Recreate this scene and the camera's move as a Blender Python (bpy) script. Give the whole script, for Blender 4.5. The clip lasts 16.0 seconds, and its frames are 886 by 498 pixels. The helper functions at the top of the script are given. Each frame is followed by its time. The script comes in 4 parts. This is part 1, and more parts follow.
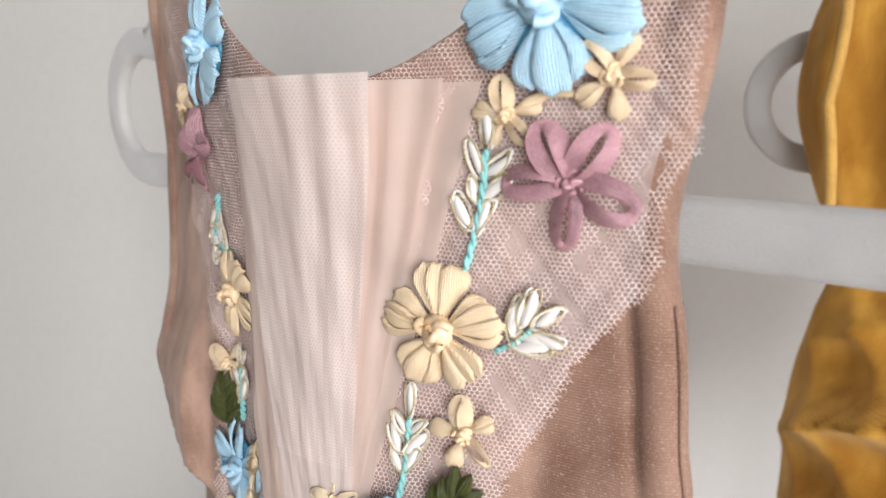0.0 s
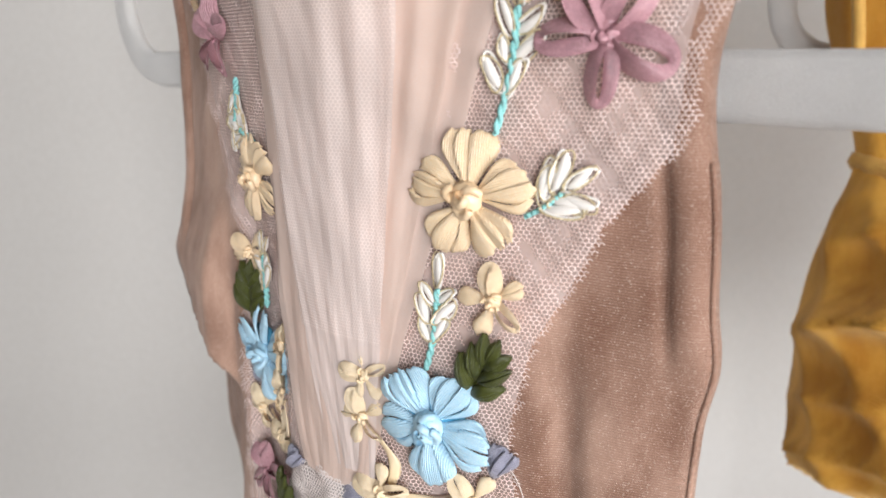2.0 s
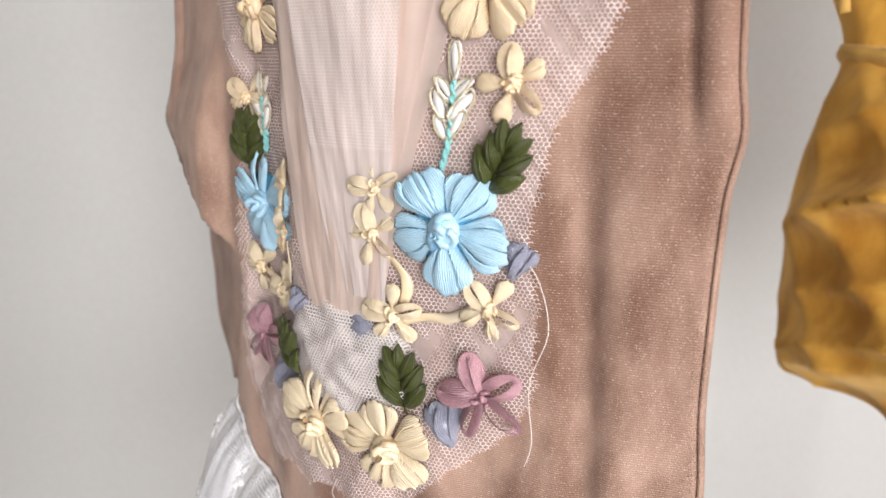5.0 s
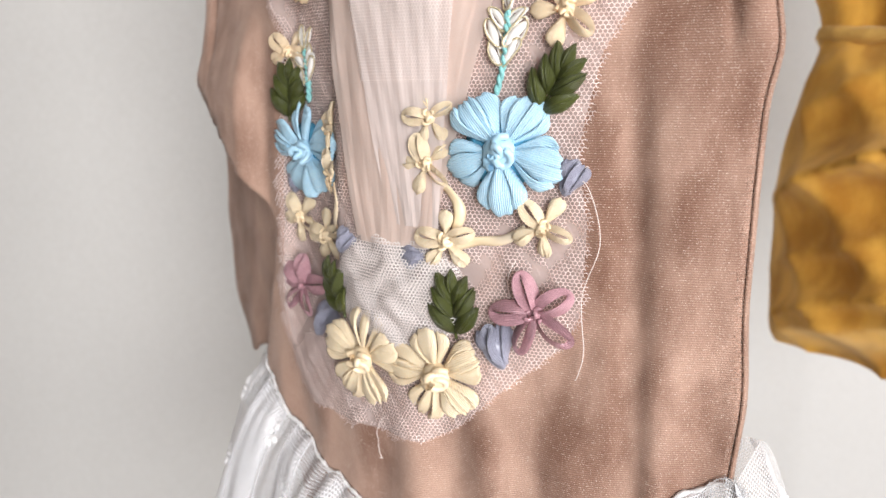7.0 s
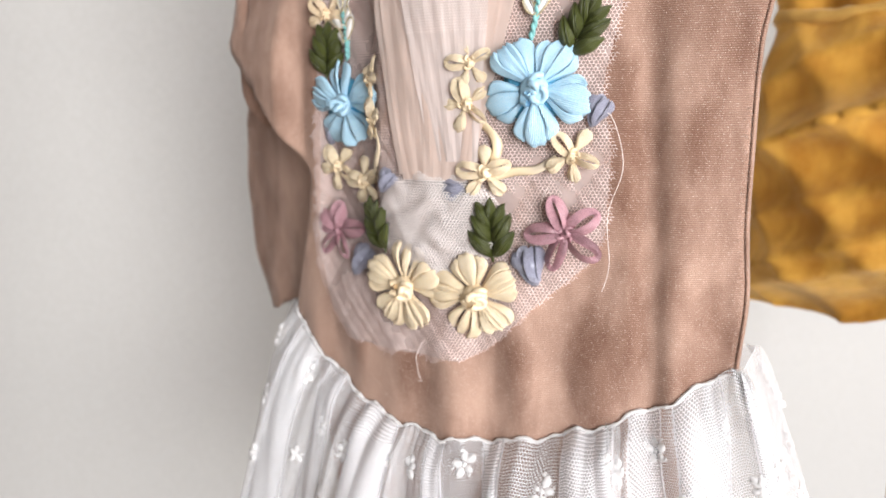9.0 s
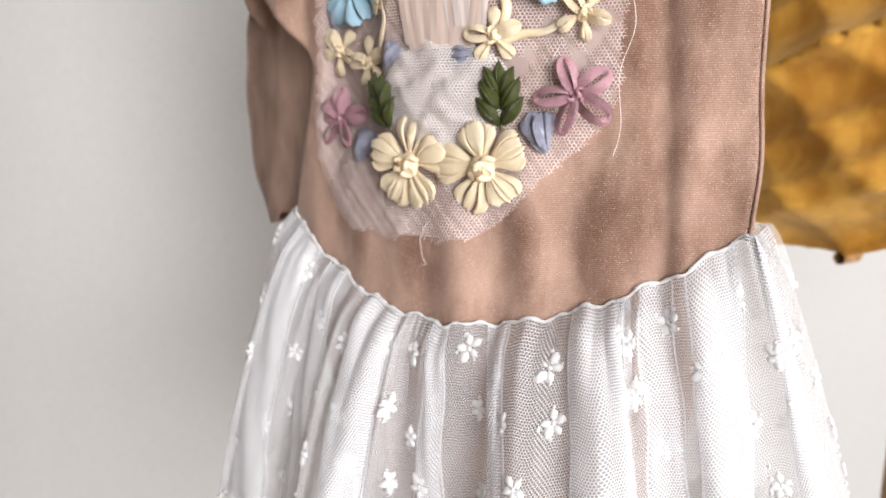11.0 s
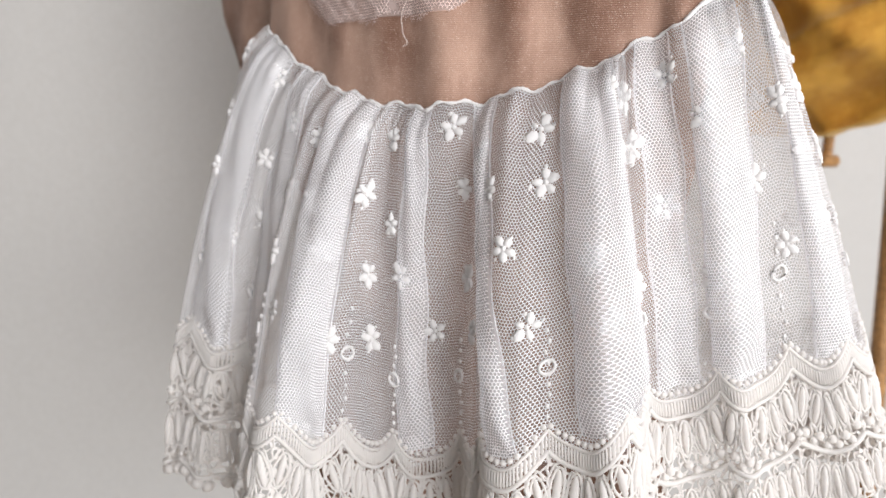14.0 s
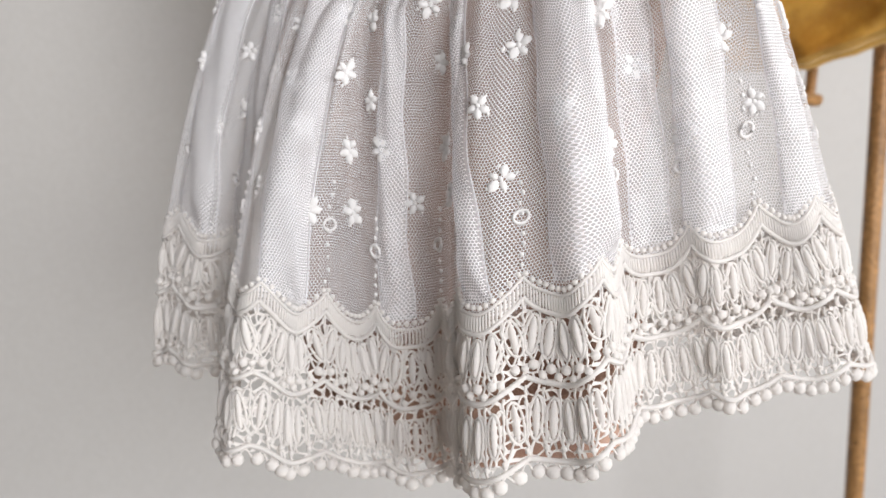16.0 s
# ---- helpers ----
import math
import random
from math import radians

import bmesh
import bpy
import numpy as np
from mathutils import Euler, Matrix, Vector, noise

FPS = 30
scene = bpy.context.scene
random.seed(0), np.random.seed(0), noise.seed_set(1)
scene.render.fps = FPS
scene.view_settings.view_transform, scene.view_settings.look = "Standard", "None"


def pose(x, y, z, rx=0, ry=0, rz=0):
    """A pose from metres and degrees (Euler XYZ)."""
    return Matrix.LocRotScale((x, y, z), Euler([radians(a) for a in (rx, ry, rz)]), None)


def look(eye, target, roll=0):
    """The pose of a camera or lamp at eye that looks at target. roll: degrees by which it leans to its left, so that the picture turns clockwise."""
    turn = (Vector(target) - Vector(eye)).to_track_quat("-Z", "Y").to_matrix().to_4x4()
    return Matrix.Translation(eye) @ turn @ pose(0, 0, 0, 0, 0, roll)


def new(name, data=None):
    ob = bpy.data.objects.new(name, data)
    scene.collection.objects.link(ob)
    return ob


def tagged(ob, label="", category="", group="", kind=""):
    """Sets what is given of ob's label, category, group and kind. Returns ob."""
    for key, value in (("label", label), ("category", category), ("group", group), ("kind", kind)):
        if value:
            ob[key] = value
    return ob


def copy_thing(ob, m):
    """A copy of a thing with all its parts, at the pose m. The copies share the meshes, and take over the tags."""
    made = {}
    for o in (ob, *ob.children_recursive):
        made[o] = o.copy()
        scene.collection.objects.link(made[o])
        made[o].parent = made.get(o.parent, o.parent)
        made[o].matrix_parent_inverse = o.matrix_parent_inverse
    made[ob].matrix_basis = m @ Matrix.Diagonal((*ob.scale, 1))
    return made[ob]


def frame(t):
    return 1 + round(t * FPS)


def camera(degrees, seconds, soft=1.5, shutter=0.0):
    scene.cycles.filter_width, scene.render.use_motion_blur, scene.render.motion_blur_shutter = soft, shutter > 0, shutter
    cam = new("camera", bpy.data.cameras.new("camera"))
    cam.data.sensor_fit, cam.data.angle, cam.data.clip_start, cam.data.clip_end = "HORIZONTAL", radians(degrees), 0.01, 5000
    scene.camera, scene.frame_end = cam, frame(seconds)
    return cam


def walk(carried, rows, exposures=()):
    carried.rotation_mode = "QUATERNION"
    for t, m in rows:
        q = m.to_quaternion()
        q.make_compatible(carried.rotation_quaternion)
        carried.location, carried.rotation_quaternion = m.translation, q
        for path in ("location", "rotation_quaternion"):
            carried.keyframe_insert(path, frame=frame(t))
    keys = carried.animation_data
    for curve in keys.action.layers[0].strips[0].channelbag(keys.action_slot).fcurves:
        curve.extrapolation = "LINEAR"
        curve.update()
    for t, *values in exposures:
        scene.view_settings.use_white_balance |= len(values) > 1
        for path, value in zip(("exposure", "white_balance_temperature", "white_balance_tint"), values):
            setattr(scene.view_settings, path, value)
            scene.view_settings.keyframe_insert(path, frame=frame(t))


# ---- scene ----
cam = camera(65.4, 16.0)
cam.data.dof.use_dof = True
cam.data.dof.focus_distance = 0.243
cam.data.dof.aperture_fstop = 9.0
METRES, EYE, TILT, LEAN, TURN = 0.45, 1.2, -11.0, 0.0, 0.0
ROWS = [
    (0.0, 0.0, 0.0, 0.0, -0.0, 0.0, 0.0),
    (0.5, -0.0066, -0.0063, -0.0094, 0.44, -1.43, -0.02),
    (1.0, -0.0144, -0.0045, -0.023, 0.66, -2.64, 0.03),
    (1.5, -0.018, -0.003, -0.0358, 0.15, -3.91, 0.09),
    (2.0, -0.0172, 0.003, -0.0483, 0.28, -5.08, 0.23),
    (2.5, -0.0201, 0.0042, -0.0634, 0.51, -6.05, 0.28),
    (3.0, -0.0207, 0.0032, -0.0818, 0.43, -6.61, 0.32),
    (3.5, -0.0304, 0.0015, -0.1133, 0.53, -6.59, 0.28),
    (4.0, -0.0334, 0.0068, -0.1452, -0.37, -6.42, 0.3),
    (6.5, -0.1042, -0.0127, -0.2584, -4.29, -2.37, 1.19),
    (7.0, -0.1249, -0.0217, -0.2769, -5.47, -2.05, 1.41),
    (7.5, -0.1553, -0.0437, -0.2794, -7.33, -1.35, 1.52),
    (8.0, -0.1933, -0.0708, -0.303, -8.69, -0.74, 1.98),
    (8.5, -0.2094, -0.0796, -0.3292, -9.9, -0.66, 2.39),
    (9.0, -0.2162, -0.0838, -0.3491, -9.64, -0.86, 2.56),
    (9.5, -0.2147, -0.0817, -0.3823, -9.71, -0.86, 2.34),
    (10.0, -0.2192, -0.0849, -0.416, -9.93, -0.65, 2.22),
    (12.5, -0.2514, -0.0252, -0.6079, -11.98, 2.18, 2.18),
    (13.0, -0.2555, -0.0196, -0.6508, -12.63, 2.59, 2.14),
    (13.5, -0.2608, -0.0195, -0.6838, -12.85, 2.92, 1.91),
    (14.0, -0.2463, -0.0095, -0.7261, -13.05, 3.2, 2.34),
    (14.5, -0.2386, -0.0012, -0.7649, -13.51, 3.65, 2.87),
    (15.0, -0.2347, 0.0063, -0.7982, -13.28, 3.72, 3.2),
    (15.5, -0.2352, -0.001, -0.8159, -13.11, 4.03, 3.21),
    (16.0, -0.2348, -0.0206, -0.8555, -12.97, 3.98, 3.08),
]
walk(cam, [(t, pose(0, 0, EYE, TILT, LEAN, TURN) @ pose(METRES * x, METRES * y, METRES * z, 90 + pitch, roll, yaw)) for t, x, y, z, yaw, pitch, roll in ROWS], [(0.0, -0.38), (4.0, -0.32), (6.5, -0.17), (9.0, -0.05), (12.5, -0.27), (16.0, -0.52)])

# ---- world and light ----
world = bpy.data.worlds.new("sky")
scene.world = world
world.use_nodes = True
wn = world.node_tree.nodes
sky = wn.new("ShaderNodeTexSky")
sky.sky_type, sky.sun_disc = "NISHITA", False
sky.sun_elevation, sky.sun_rotation = radians(35), radians(110)
world.node_tree.links.new(sky.outputs["Color"], wn["Background"].inputs["Color"])
wn["Background"].inputs["Strength"].default_value = 0.12


def window_light(name, eye, target, sx, sy, watts, colour):
    data = bpy.data.lights.new(name, "AREA")
    data.shape, data.size, data.size_y, data.energy, data.color = "RECTANGLE", sx, sy, watts, colour
    ob = new(name, data)
    ob.matrix_world = look(eye, target)
    return ob


WIN_X = 1.75
window_light("window_light", (WIN_X - 0.04, -1.3, 1.15), (0.1, 0.3, 1.1), 0.9, 1.1, 40, (0.975, 0.97, 0.985))
# unseen area light added in front to brighten the dress's front
window_light("added_front_light", (0.45, -1.96, 1.25), (-0.05, 0.3, 1.05), 1.2, 1.5, 74, (0.975, 0.97, 0.985))


# ---- materials ----
def material(name, colour, rough=0.7, vary=0.15, scale=60, grain=900, bump=0.2, sheen=0.0, sheen_tint=(1, 1, 1), metal=0.0, spec=0.4,
             thin=0.0, translucent=0.0, lines=None, second=None, random_hue=0.0, coat=0.0, nap=0.35):
    """A procedural surface: two scales of variation in colour, fine relief, optional woven lines, thinness and translucency."""
    m = bpy.data.materials.new(name)
    m.use_nodes = True
    nt = m.node_tree
    n, l = nt.nodes, nt.links.new
    b = n["Principled BSDF"]
    co = n.new("ShaderNodeTexCoord")
    big = n.new("ShaderNodeTexNoise")
    big.inputs["Scale"].default_value, big.inputs["Detail"].default_value = scale, 4
    small = n.new("ShaderNodeTexNoise")
    small.inputs["Scale"].default_value, small.inputs["Detail"].default_value = grain, 2
    l(co.outputs["Object"], big.inputs["Vector"])
    l(co.outputs["Object"], small.inputs["Vector"])
    ramp = n.new("ShaderNodeValToRGB")
    lo = second or tuple(c * (1 - vary) for c in colour)
    hi = tuple(min(1, c * (1 + vary)) for c in colour)
    ramp.color_ramp.elements[0].position, ramp.color_ramp.elements[1].position = 0.3, 0.7
    ramp.color_ramp.elements[0].color, ramp.color_ramp.elements[1].color = (*lo, 1), (*hi, 1)
    l(big.outputs["Fac"], ramp.inputs["Fac"])
    mix = n.new("ShaderNodeMix")
    mix.data_type, mix.blend_type = "RGBA", "OVERLAY"
    mix.inputs["Factor"].default_value = min(1, vary * 2.2)
    l(ramp.outputs["Color"], mix.inputs["A"])
    crisp = n.new("ShaderNodeMapRange")
    crisp.inputs["From Min"].default_value, crisp.inputs["From Max"].default_value = 0.26, 0.74
    l(small.outputs["Fac"], crisp.inputs["Value"])
    l(crisp.outputs["Result"], mix.inputs["B"])
    colour_out = mix.outputs["Result"]
    if random_hue:
        info, hsv = n.new("ShaderNodeObjectInfo"), n.new("ShaderNodeHueSaturation")
        mr = n.new("ShaderNodeMapRange")
        mr.inputs["To Min"].default_value, mr.inputs["To Max"].default_value = 1 - random_hue, 1 + random_hue
        l(info.outputs["Random"], mr.inputs["Value"])
        l(mr.outputs["Result"], hsv.inputs["Value"])
        l(colour_out, hsv.inputs["Color"])
        colour_out = hsv.outputs["Color"]
    l(colour_out, b.inputs["Base Color"])
    b.inputs["Roughness"].default_value, b.inputs["Metallic"].default_value = rough, metal
    b.inputs["Specular IOR Level"].default_value = spec
    b.inputs["Sheen Weight"].default_value, b.inputs["Sheen Roughness"].default_value = sheen, nap
    b.inputs["Sheen Tint"].default_value = (*sheen_tint, 1)
    b.inputs["Coat Weight"].default_value = coat
    height = small.outputs["Fac"]
    if lines:
        wave = n.new("ShaderNodeTexWave")
        wave.wave_type, wave.bands_direction = "BANDS", lines[0]
        wave.inputs["Scale"].default_value, wave.inputs["Distortion"].default_value = lines[1], lines[2]
        l(co.outputs["Object"], wave.inputs["Vector"])
        add = n.new("ShaderNodeMath")
        add.operation = "ADD"
        soft = n.new("ShaderNodeMath")
        soft.operation = "MULTIPLY"
        soft.inputs[1].default_value = 0.7
        l(wave.outputs["Fac"], soft.inputs[0])
        l(soft.outputs[0], add.inputs[0])
        l(small.outputs["Fac"], add.inputs[1])
        height = add.outputs[0]
    bp = n.new("ShaderNodeBump")
    bp.inputs["Strength"].default_value, bp.inputs["Distance"].default_value = bump, 0.001
    l(height, bp.inputs["Height"])
    l(bp.outputs["Normal"], b.inputs["Normal"])
    out = b.outputs["BSDF"]
    if translucent:
        tr, ms = n.new("ShaderNodeBsdfTranslucent"), n.new("ShaderNodeMixShader")
        l(colour_out, tr.inputs["Color"])
        ms.inputs["Fac"].default_value = translucent
        l(out, ms.inputs[1])
        l(tr.outputs["BSDF"], ms.inputs[2])
        out = ms.outputs["Shader"]
    if thin:
        tp, ms2 = n.new("ShaderNodeBsdfTransparent"), n.new("ShaderNodeMixShader")
        ms2.inputs["Fac"].default_value = thin
        l(out, ms2.inputs[1])
        l(tp.outputs["BSDF"], ms2.inputs[2])
        out = ms2.outputs["Shader"]
    l(out, n["Material Output"].inputs["Surface"])
    return m


def velvet(name, dark, light, glint, rib, sheen, tint):
    """Knitted velvet with fine cross ribs; broad nap sheen and small fibre glints are painted into the colour."""
    m = bpy.data.materials.new(name)
    m.use_nodes = True
    nt = m.node_tree
    n, l = nt.nodes, nt.links.new
    b = n["Principled BSDF"]
    co = n.new("ShaderNodeTexCoord")

    def noise(scale, stretch, detail):
        mp, t = n.new("ShaderNodeMapping"), n.new("ShaderNodeTexNoise")
        mp.inputs["Scale"].default_value = stretch
        t.inputs["Scale"].default_value, t.inputs["Detail"].default_value = scale, detail
        l(co.outputs["Object"], mp.inputs["Vector"])
        l(mp.outputs["Vector"], t.inputs["Vector"])
        return t.outputs["Fac"]

    def span(value, lo, hi, to_lo=0.0, to_hi=1.0):
        r = n.new("ShaderNodeMapRange")
        for key, v in (("From Min", lo), ("From Max", hi), ("To Min", to_lo), ("To Max", to_hi)):
            r.inputs[key].default_value = v
        l(value, r.inputs["Value"])
        return r.outputs["Result"]

    def maths(op, x, y):
        k = n.new("ShaderNodeMath")
        k.operation = op
        for i, v in enumerate((x, y)):
            if isinstance(v, float):
                k.inputs[i].default_value = v
            else:
                l(v, k.inputs[i])
        return k.outputs[0]

    def blend(fac, x, y):
        k = n.new("ShaderNodeMix")
        k.data_type = "RGBA"
        l(fac, k.inputs["Factor"])
        for key, v in (("A", x), ("B", y)):
            if isinstance(v, tuple):
                k.inputs[key].default_value = (*v, 1)
            else:
                l(v, k.inputs[key])
        return k.outputs["Result"]

    wave = n.new("ShaderNodeTexWave")
    wave.wave_type, wave.bands_direction = "BANDS", "Z"
    wave.inputs["Scale"].default_value, wave.inputs["Distortion"].default_value = rib, 1.2
    wave.inputs["Detail Scale"].default_value = 0.12
    l(co.outputs["Object"], wave.inputs["Vector"])
    # light and dark of the brushed nap's sheen, put into the colour by noise
    nap_sheen = span(noise(34, (1.0, 1.0, 0.38), 4), 0.42, 0.58)
    brushed = span(noise(85, (1.0, 1.0, 0.5), 4), 0.35, 0.65)
    tone = maths("ADD", maths("MULTIPLY", nap_sheen, 0.55), maths("MULTIPLY", brushed, 0.30))
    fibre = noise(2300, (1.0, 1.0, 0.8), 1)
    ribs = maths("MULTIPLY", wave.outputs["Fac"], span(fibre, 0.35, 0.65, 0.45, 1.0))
    tone = maths("ADD", tone, maths("MULTIPLY", ribs, 0.34))
    body = blend(tone, dark, light)
    # highlights on single fibres, painted as pale specks mostly on the rib crests
    painted_glint = maths("MULTIPLY", span(fibre, 0.60, 0.72), span(wave.outputs["Fac"], 0.3, 0.8, 0.12, 0.6))
    l(blend(painted_glint, body, glint), b.inputs["Base Color"])
    b.inputs["Roughness"].default_value, b.inputs["Specular IOR Level"].default_value = 0.7, 0.25
    b.inputs["Sheen Weight"].default_value, b.inputs["Sheen Roughness"].default_value = sheen, 0.45
    b.inputs["Sheen Tint"].default_value = (*tint, 1)
    bump = n.new("ShaderNodeBump")
    bump.inputs["Strength"].default_value, bump.inputs["Distance"].default_value = 0.6, 0.0006
    l(maths("ADD", maths("MULTIPLY", wave.outputs["Fac"], 0.5), fibre), bump.inputs["Height"])
    l(bump.outputs["Normal"], b.inputs["Normal"])
    return m


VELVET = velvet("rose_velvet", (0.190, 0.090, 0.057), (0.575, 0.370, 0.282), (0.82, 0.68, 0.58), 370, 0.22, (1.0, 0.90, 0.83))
PILE = material("velvet_fuzz", (0.62, 0.47, 0.39), 0.8, 0.1, 50, 900, 0.1, sheen=0.8, translucent=0.3)
PEACH = material("peach_tulle", (0.93, 0.785, 0.705), 0.85, 0.06, 40, 2500, 0.1, translucent=0.45, thin=0.12, spec=0.1)
FLAP = material("pale_peach_tulle", (0.95, 0.85, 0.81), 0.85, 0.04, 40, 2500, 0.1, translucent=0.35, thin=0.17, spec=0.1)
HAZE = material("rose_haze", (0.92, 0.78, 0.74), 0.85, 0.04, 60, 2500, 0.1, translucent=0.15, thin=0.64, spec=0.1)
PUFF = material("tulle_puff", (0.96, 0.89, 0.86), 0.85, 0.04, 60, 2500, 0.1, translucent=0.05, thin=0.78, spec=0.1)
PEACH_NET = material("peach_net", (0.93, 0.84, 0.80), 0.8, 0.05, 40, 2500, 0.1, translucent=0.3, spec=0.2)
ROSE_NET = material("rose_net", (0.93, 0.80, 0.77), 0.7, 0.05, 50, 2500, 0.1, translucent=0.3, spec=0.25)
PUFF_NET = material("pale_net", (0.95, 0.88, 0.85), 0.8, 0.04, 50, 2500, 0.1, translucent=0.2, spec=0.2)
WHITE_NET = material("white_net", (0.95, 0.945, 0.96), 0.8, 0.03, 50, 2500, 0.1, translucent=0.40, spec=0.2)
WHITE_VEIL = material("white_veil", (0.90, 0.89, 0.89), 0.85, 0.03, 50, 2500, 0.1, translucent=0.3, thin=0.83, spec=0.1)
PLEAT = material("white_pleat", (0.93, 0.93, 0.95), 0.85, 0.03, 50, 2500, 0.1, translucent=0.35, thin=0.70, spec=0.1)
LACE = material("cotton_lace", (0.97, 0.94, 0.915), 0.85, 0.04, 70, 1800, 0.4, translucent=0.45, spec=0.2)
LACE_WHITE = material("cotton_embroidery", (0.94, 0.92, 0.91), 0.8, 0.04, 70, 1800, 0.4, translucent=0.15, spec=0.25)
BLUE = material("blue_ribbon", (0.49, 0.74, 0.90), 0.28, 0.10, 3, 45, 0.5, lines=("Y", 9, 2.0), sheen=0.05, spec=0.6, translucent=0.06, random_hue=0.05)
BLUE_DARK = material("blue_thread", (0.10, 0.36, 0.55), 0.6, 0.15, 120, 1500, 0.3)
CREAM = material("cream_ribbon", (0.94, 0.715, 0.475), 0.28, 0.10, 3, 45, 0.5, lines=("Y", 9, 2.0), sheen=0.05, spec=0.6, translucent=0.06, random_hue=0.05)
PALE_CREAM = material("pale_cream_ribbon", (0.95, 0.755, 0.520), 0.30, 0.10, 3, 45, 0.5, lines=("Y", 9, 2.0), sheen=0.05, spec=0.6, translucent=0.06, random_hue=0.05)
MAUVE = material("mauve_ribbon", (0.55, 0.30, 0.34), 0.27, 0.14, 3, 45, 0.5, lines=("Y", 9, 2.0), sheen=0.05, spec=0.6, translucent=0.08, random_hue=0.06)
OLIVE = material("olive_ribbon", (0.060, 0.070, 0.012), 0.33, 0.2, 3, 45, 0.5, lines=("Y", 9, 2.0), sheen=0.05, spec=0.5, random_hue=0.15)
GREY = material("grey_ribbon", (0.30, 0.30, 0.38), 0.30, 0.15, 3, 45, 0.5, lines=("Y", 9, 2.0), sheen=0.1, spec=0.6, random_hue=0.1)
TEAL = material("teal_thread", (0.30, 0.66, 0.65), 0.6, 0.15, 200, 2500, 0.5)
PEARL = material("white_bead_thread", (0.86, 0.82, 0.77), 0.35, 0.06, 200, 2500, 0.2, spec=0.6)
GOLD = material("gold_thread", (0.80, 0.66, 0.42), 0.3, 0.3, 900, 5000, 0.6, metal=0.35, spec=0.7)
FLOCK = material("white_flock", (0.62, 0.61, 0.595), 0.95, 0.05, 60, 2600, 0.6, sheen=0.5)
MUSTARD = velvet("mustard_velvet", (0.42, 0.170, 0.012), (0.80, 0.43, 0.070), (0.82, 0.52, 0.16), 240, 0.55, (1.0, 0.80, 0.45))
MUSTARD_TRIM = material("mustard_trim", (0.62, 0.36, 0.09), 0.8, 0.15, 40, 1500, 0.4, sheen=0.6, sheen_tint=(1, 0.85, 0.55))
WOOD = material("waxed_wood", (0.36, 0.19, 0.07), 0.5, 0.25, 30, 300, 0.2, lines=("X", 60, 4.0))
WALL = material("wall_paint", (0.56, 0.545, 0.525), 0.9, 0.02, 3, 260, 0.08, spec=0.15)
# surfaces out of view, set dark so less light bounces onto the clothes
LOW_BOUNCE_WALL = material("low_bounce_wall", (0.25, 0.24, 0.23), 0.9, 0.04, 3, 260, 0.08, spec=0.15)
LOW_BOUNCE_CEILING = material("low_bounce_ceiling", (0.40, 0.39, 0.38), 0.9, 0.02, 3, 260, 0.08, spec=0.15)
BOARDS = material("oak_boards", (0.24, 0.20, 0.16), 0.5, 0.2, 6, 120, 0.15)
METAL = material("steel", (0.6, 0.6, 0.6), 0.3, 0.05, 60, 600, 0.05, metal=1.0)


# ---- mesh tools ----
def mesh_np(name, verts, faces, smooth=True):
    """A mesh from an array of places and an array of quads or triangles."""
    verts, faces = np.asarray(verts, dtype=np.float32), np.asarray(faces, dtype=np.int32)
    me = bpy.data.meshes.new(name)
    k = faces.shape[1]
    me.vertices.add(len(verts))
    me.vertices.foreach_set("co", verts.ravel())
    me.loops.add(faces.size)
    me.loops.foreach_set("vertex_index", faces.ravel())
    me.polygons.add(len(faces))
    me.polygons.foreach_set("loop_start", np.arange(len(faces), dtype=np.int32) * k)
    me.polygons.foreach_set("use_smooth", np.full(len(faces), smooth))
    me.update(calc_edges=True)
    me.validate()
    return me


def part(name, data, mat, parent, label="", m=None):
    """Links a mesh (or a bmesh) as one part under a thing or a part."""
    if isinstance(data, bmesh.types.BMesh):
        me = bpy.data.meshes.new(name)
        data.to_mesh(me)
        data.free()
        data = me
    if not data.materials:
        data.materials.append(mat)
    ob = new(name, data)
    ob.parent = parent
    if m is not None:
        ob.matrix_basis = m
    if label:
        tagged(ob, label)
    return ob


def thing(name, m, label, category, group="", kind=""):
    ob = new(name)
    ob.empty_display_size = 0.02
    ob.matrix_world = m
    return tagged(ob, label, category, group, kind)


def grid_faces(rows, cols, wrap=False):
    i, j = np.meshgrid(np.arange(rows - 1), np.arange(cols if wrap else cols - 1), indexing="ij")
    i, j = i.ravel(), j.ravel()
    j2 = (j + 1) % cols
    return np.stack([i * cols + j, i * cols + j2, (i + 1) * cols + j2, (i + 1) * cols + j], 1)


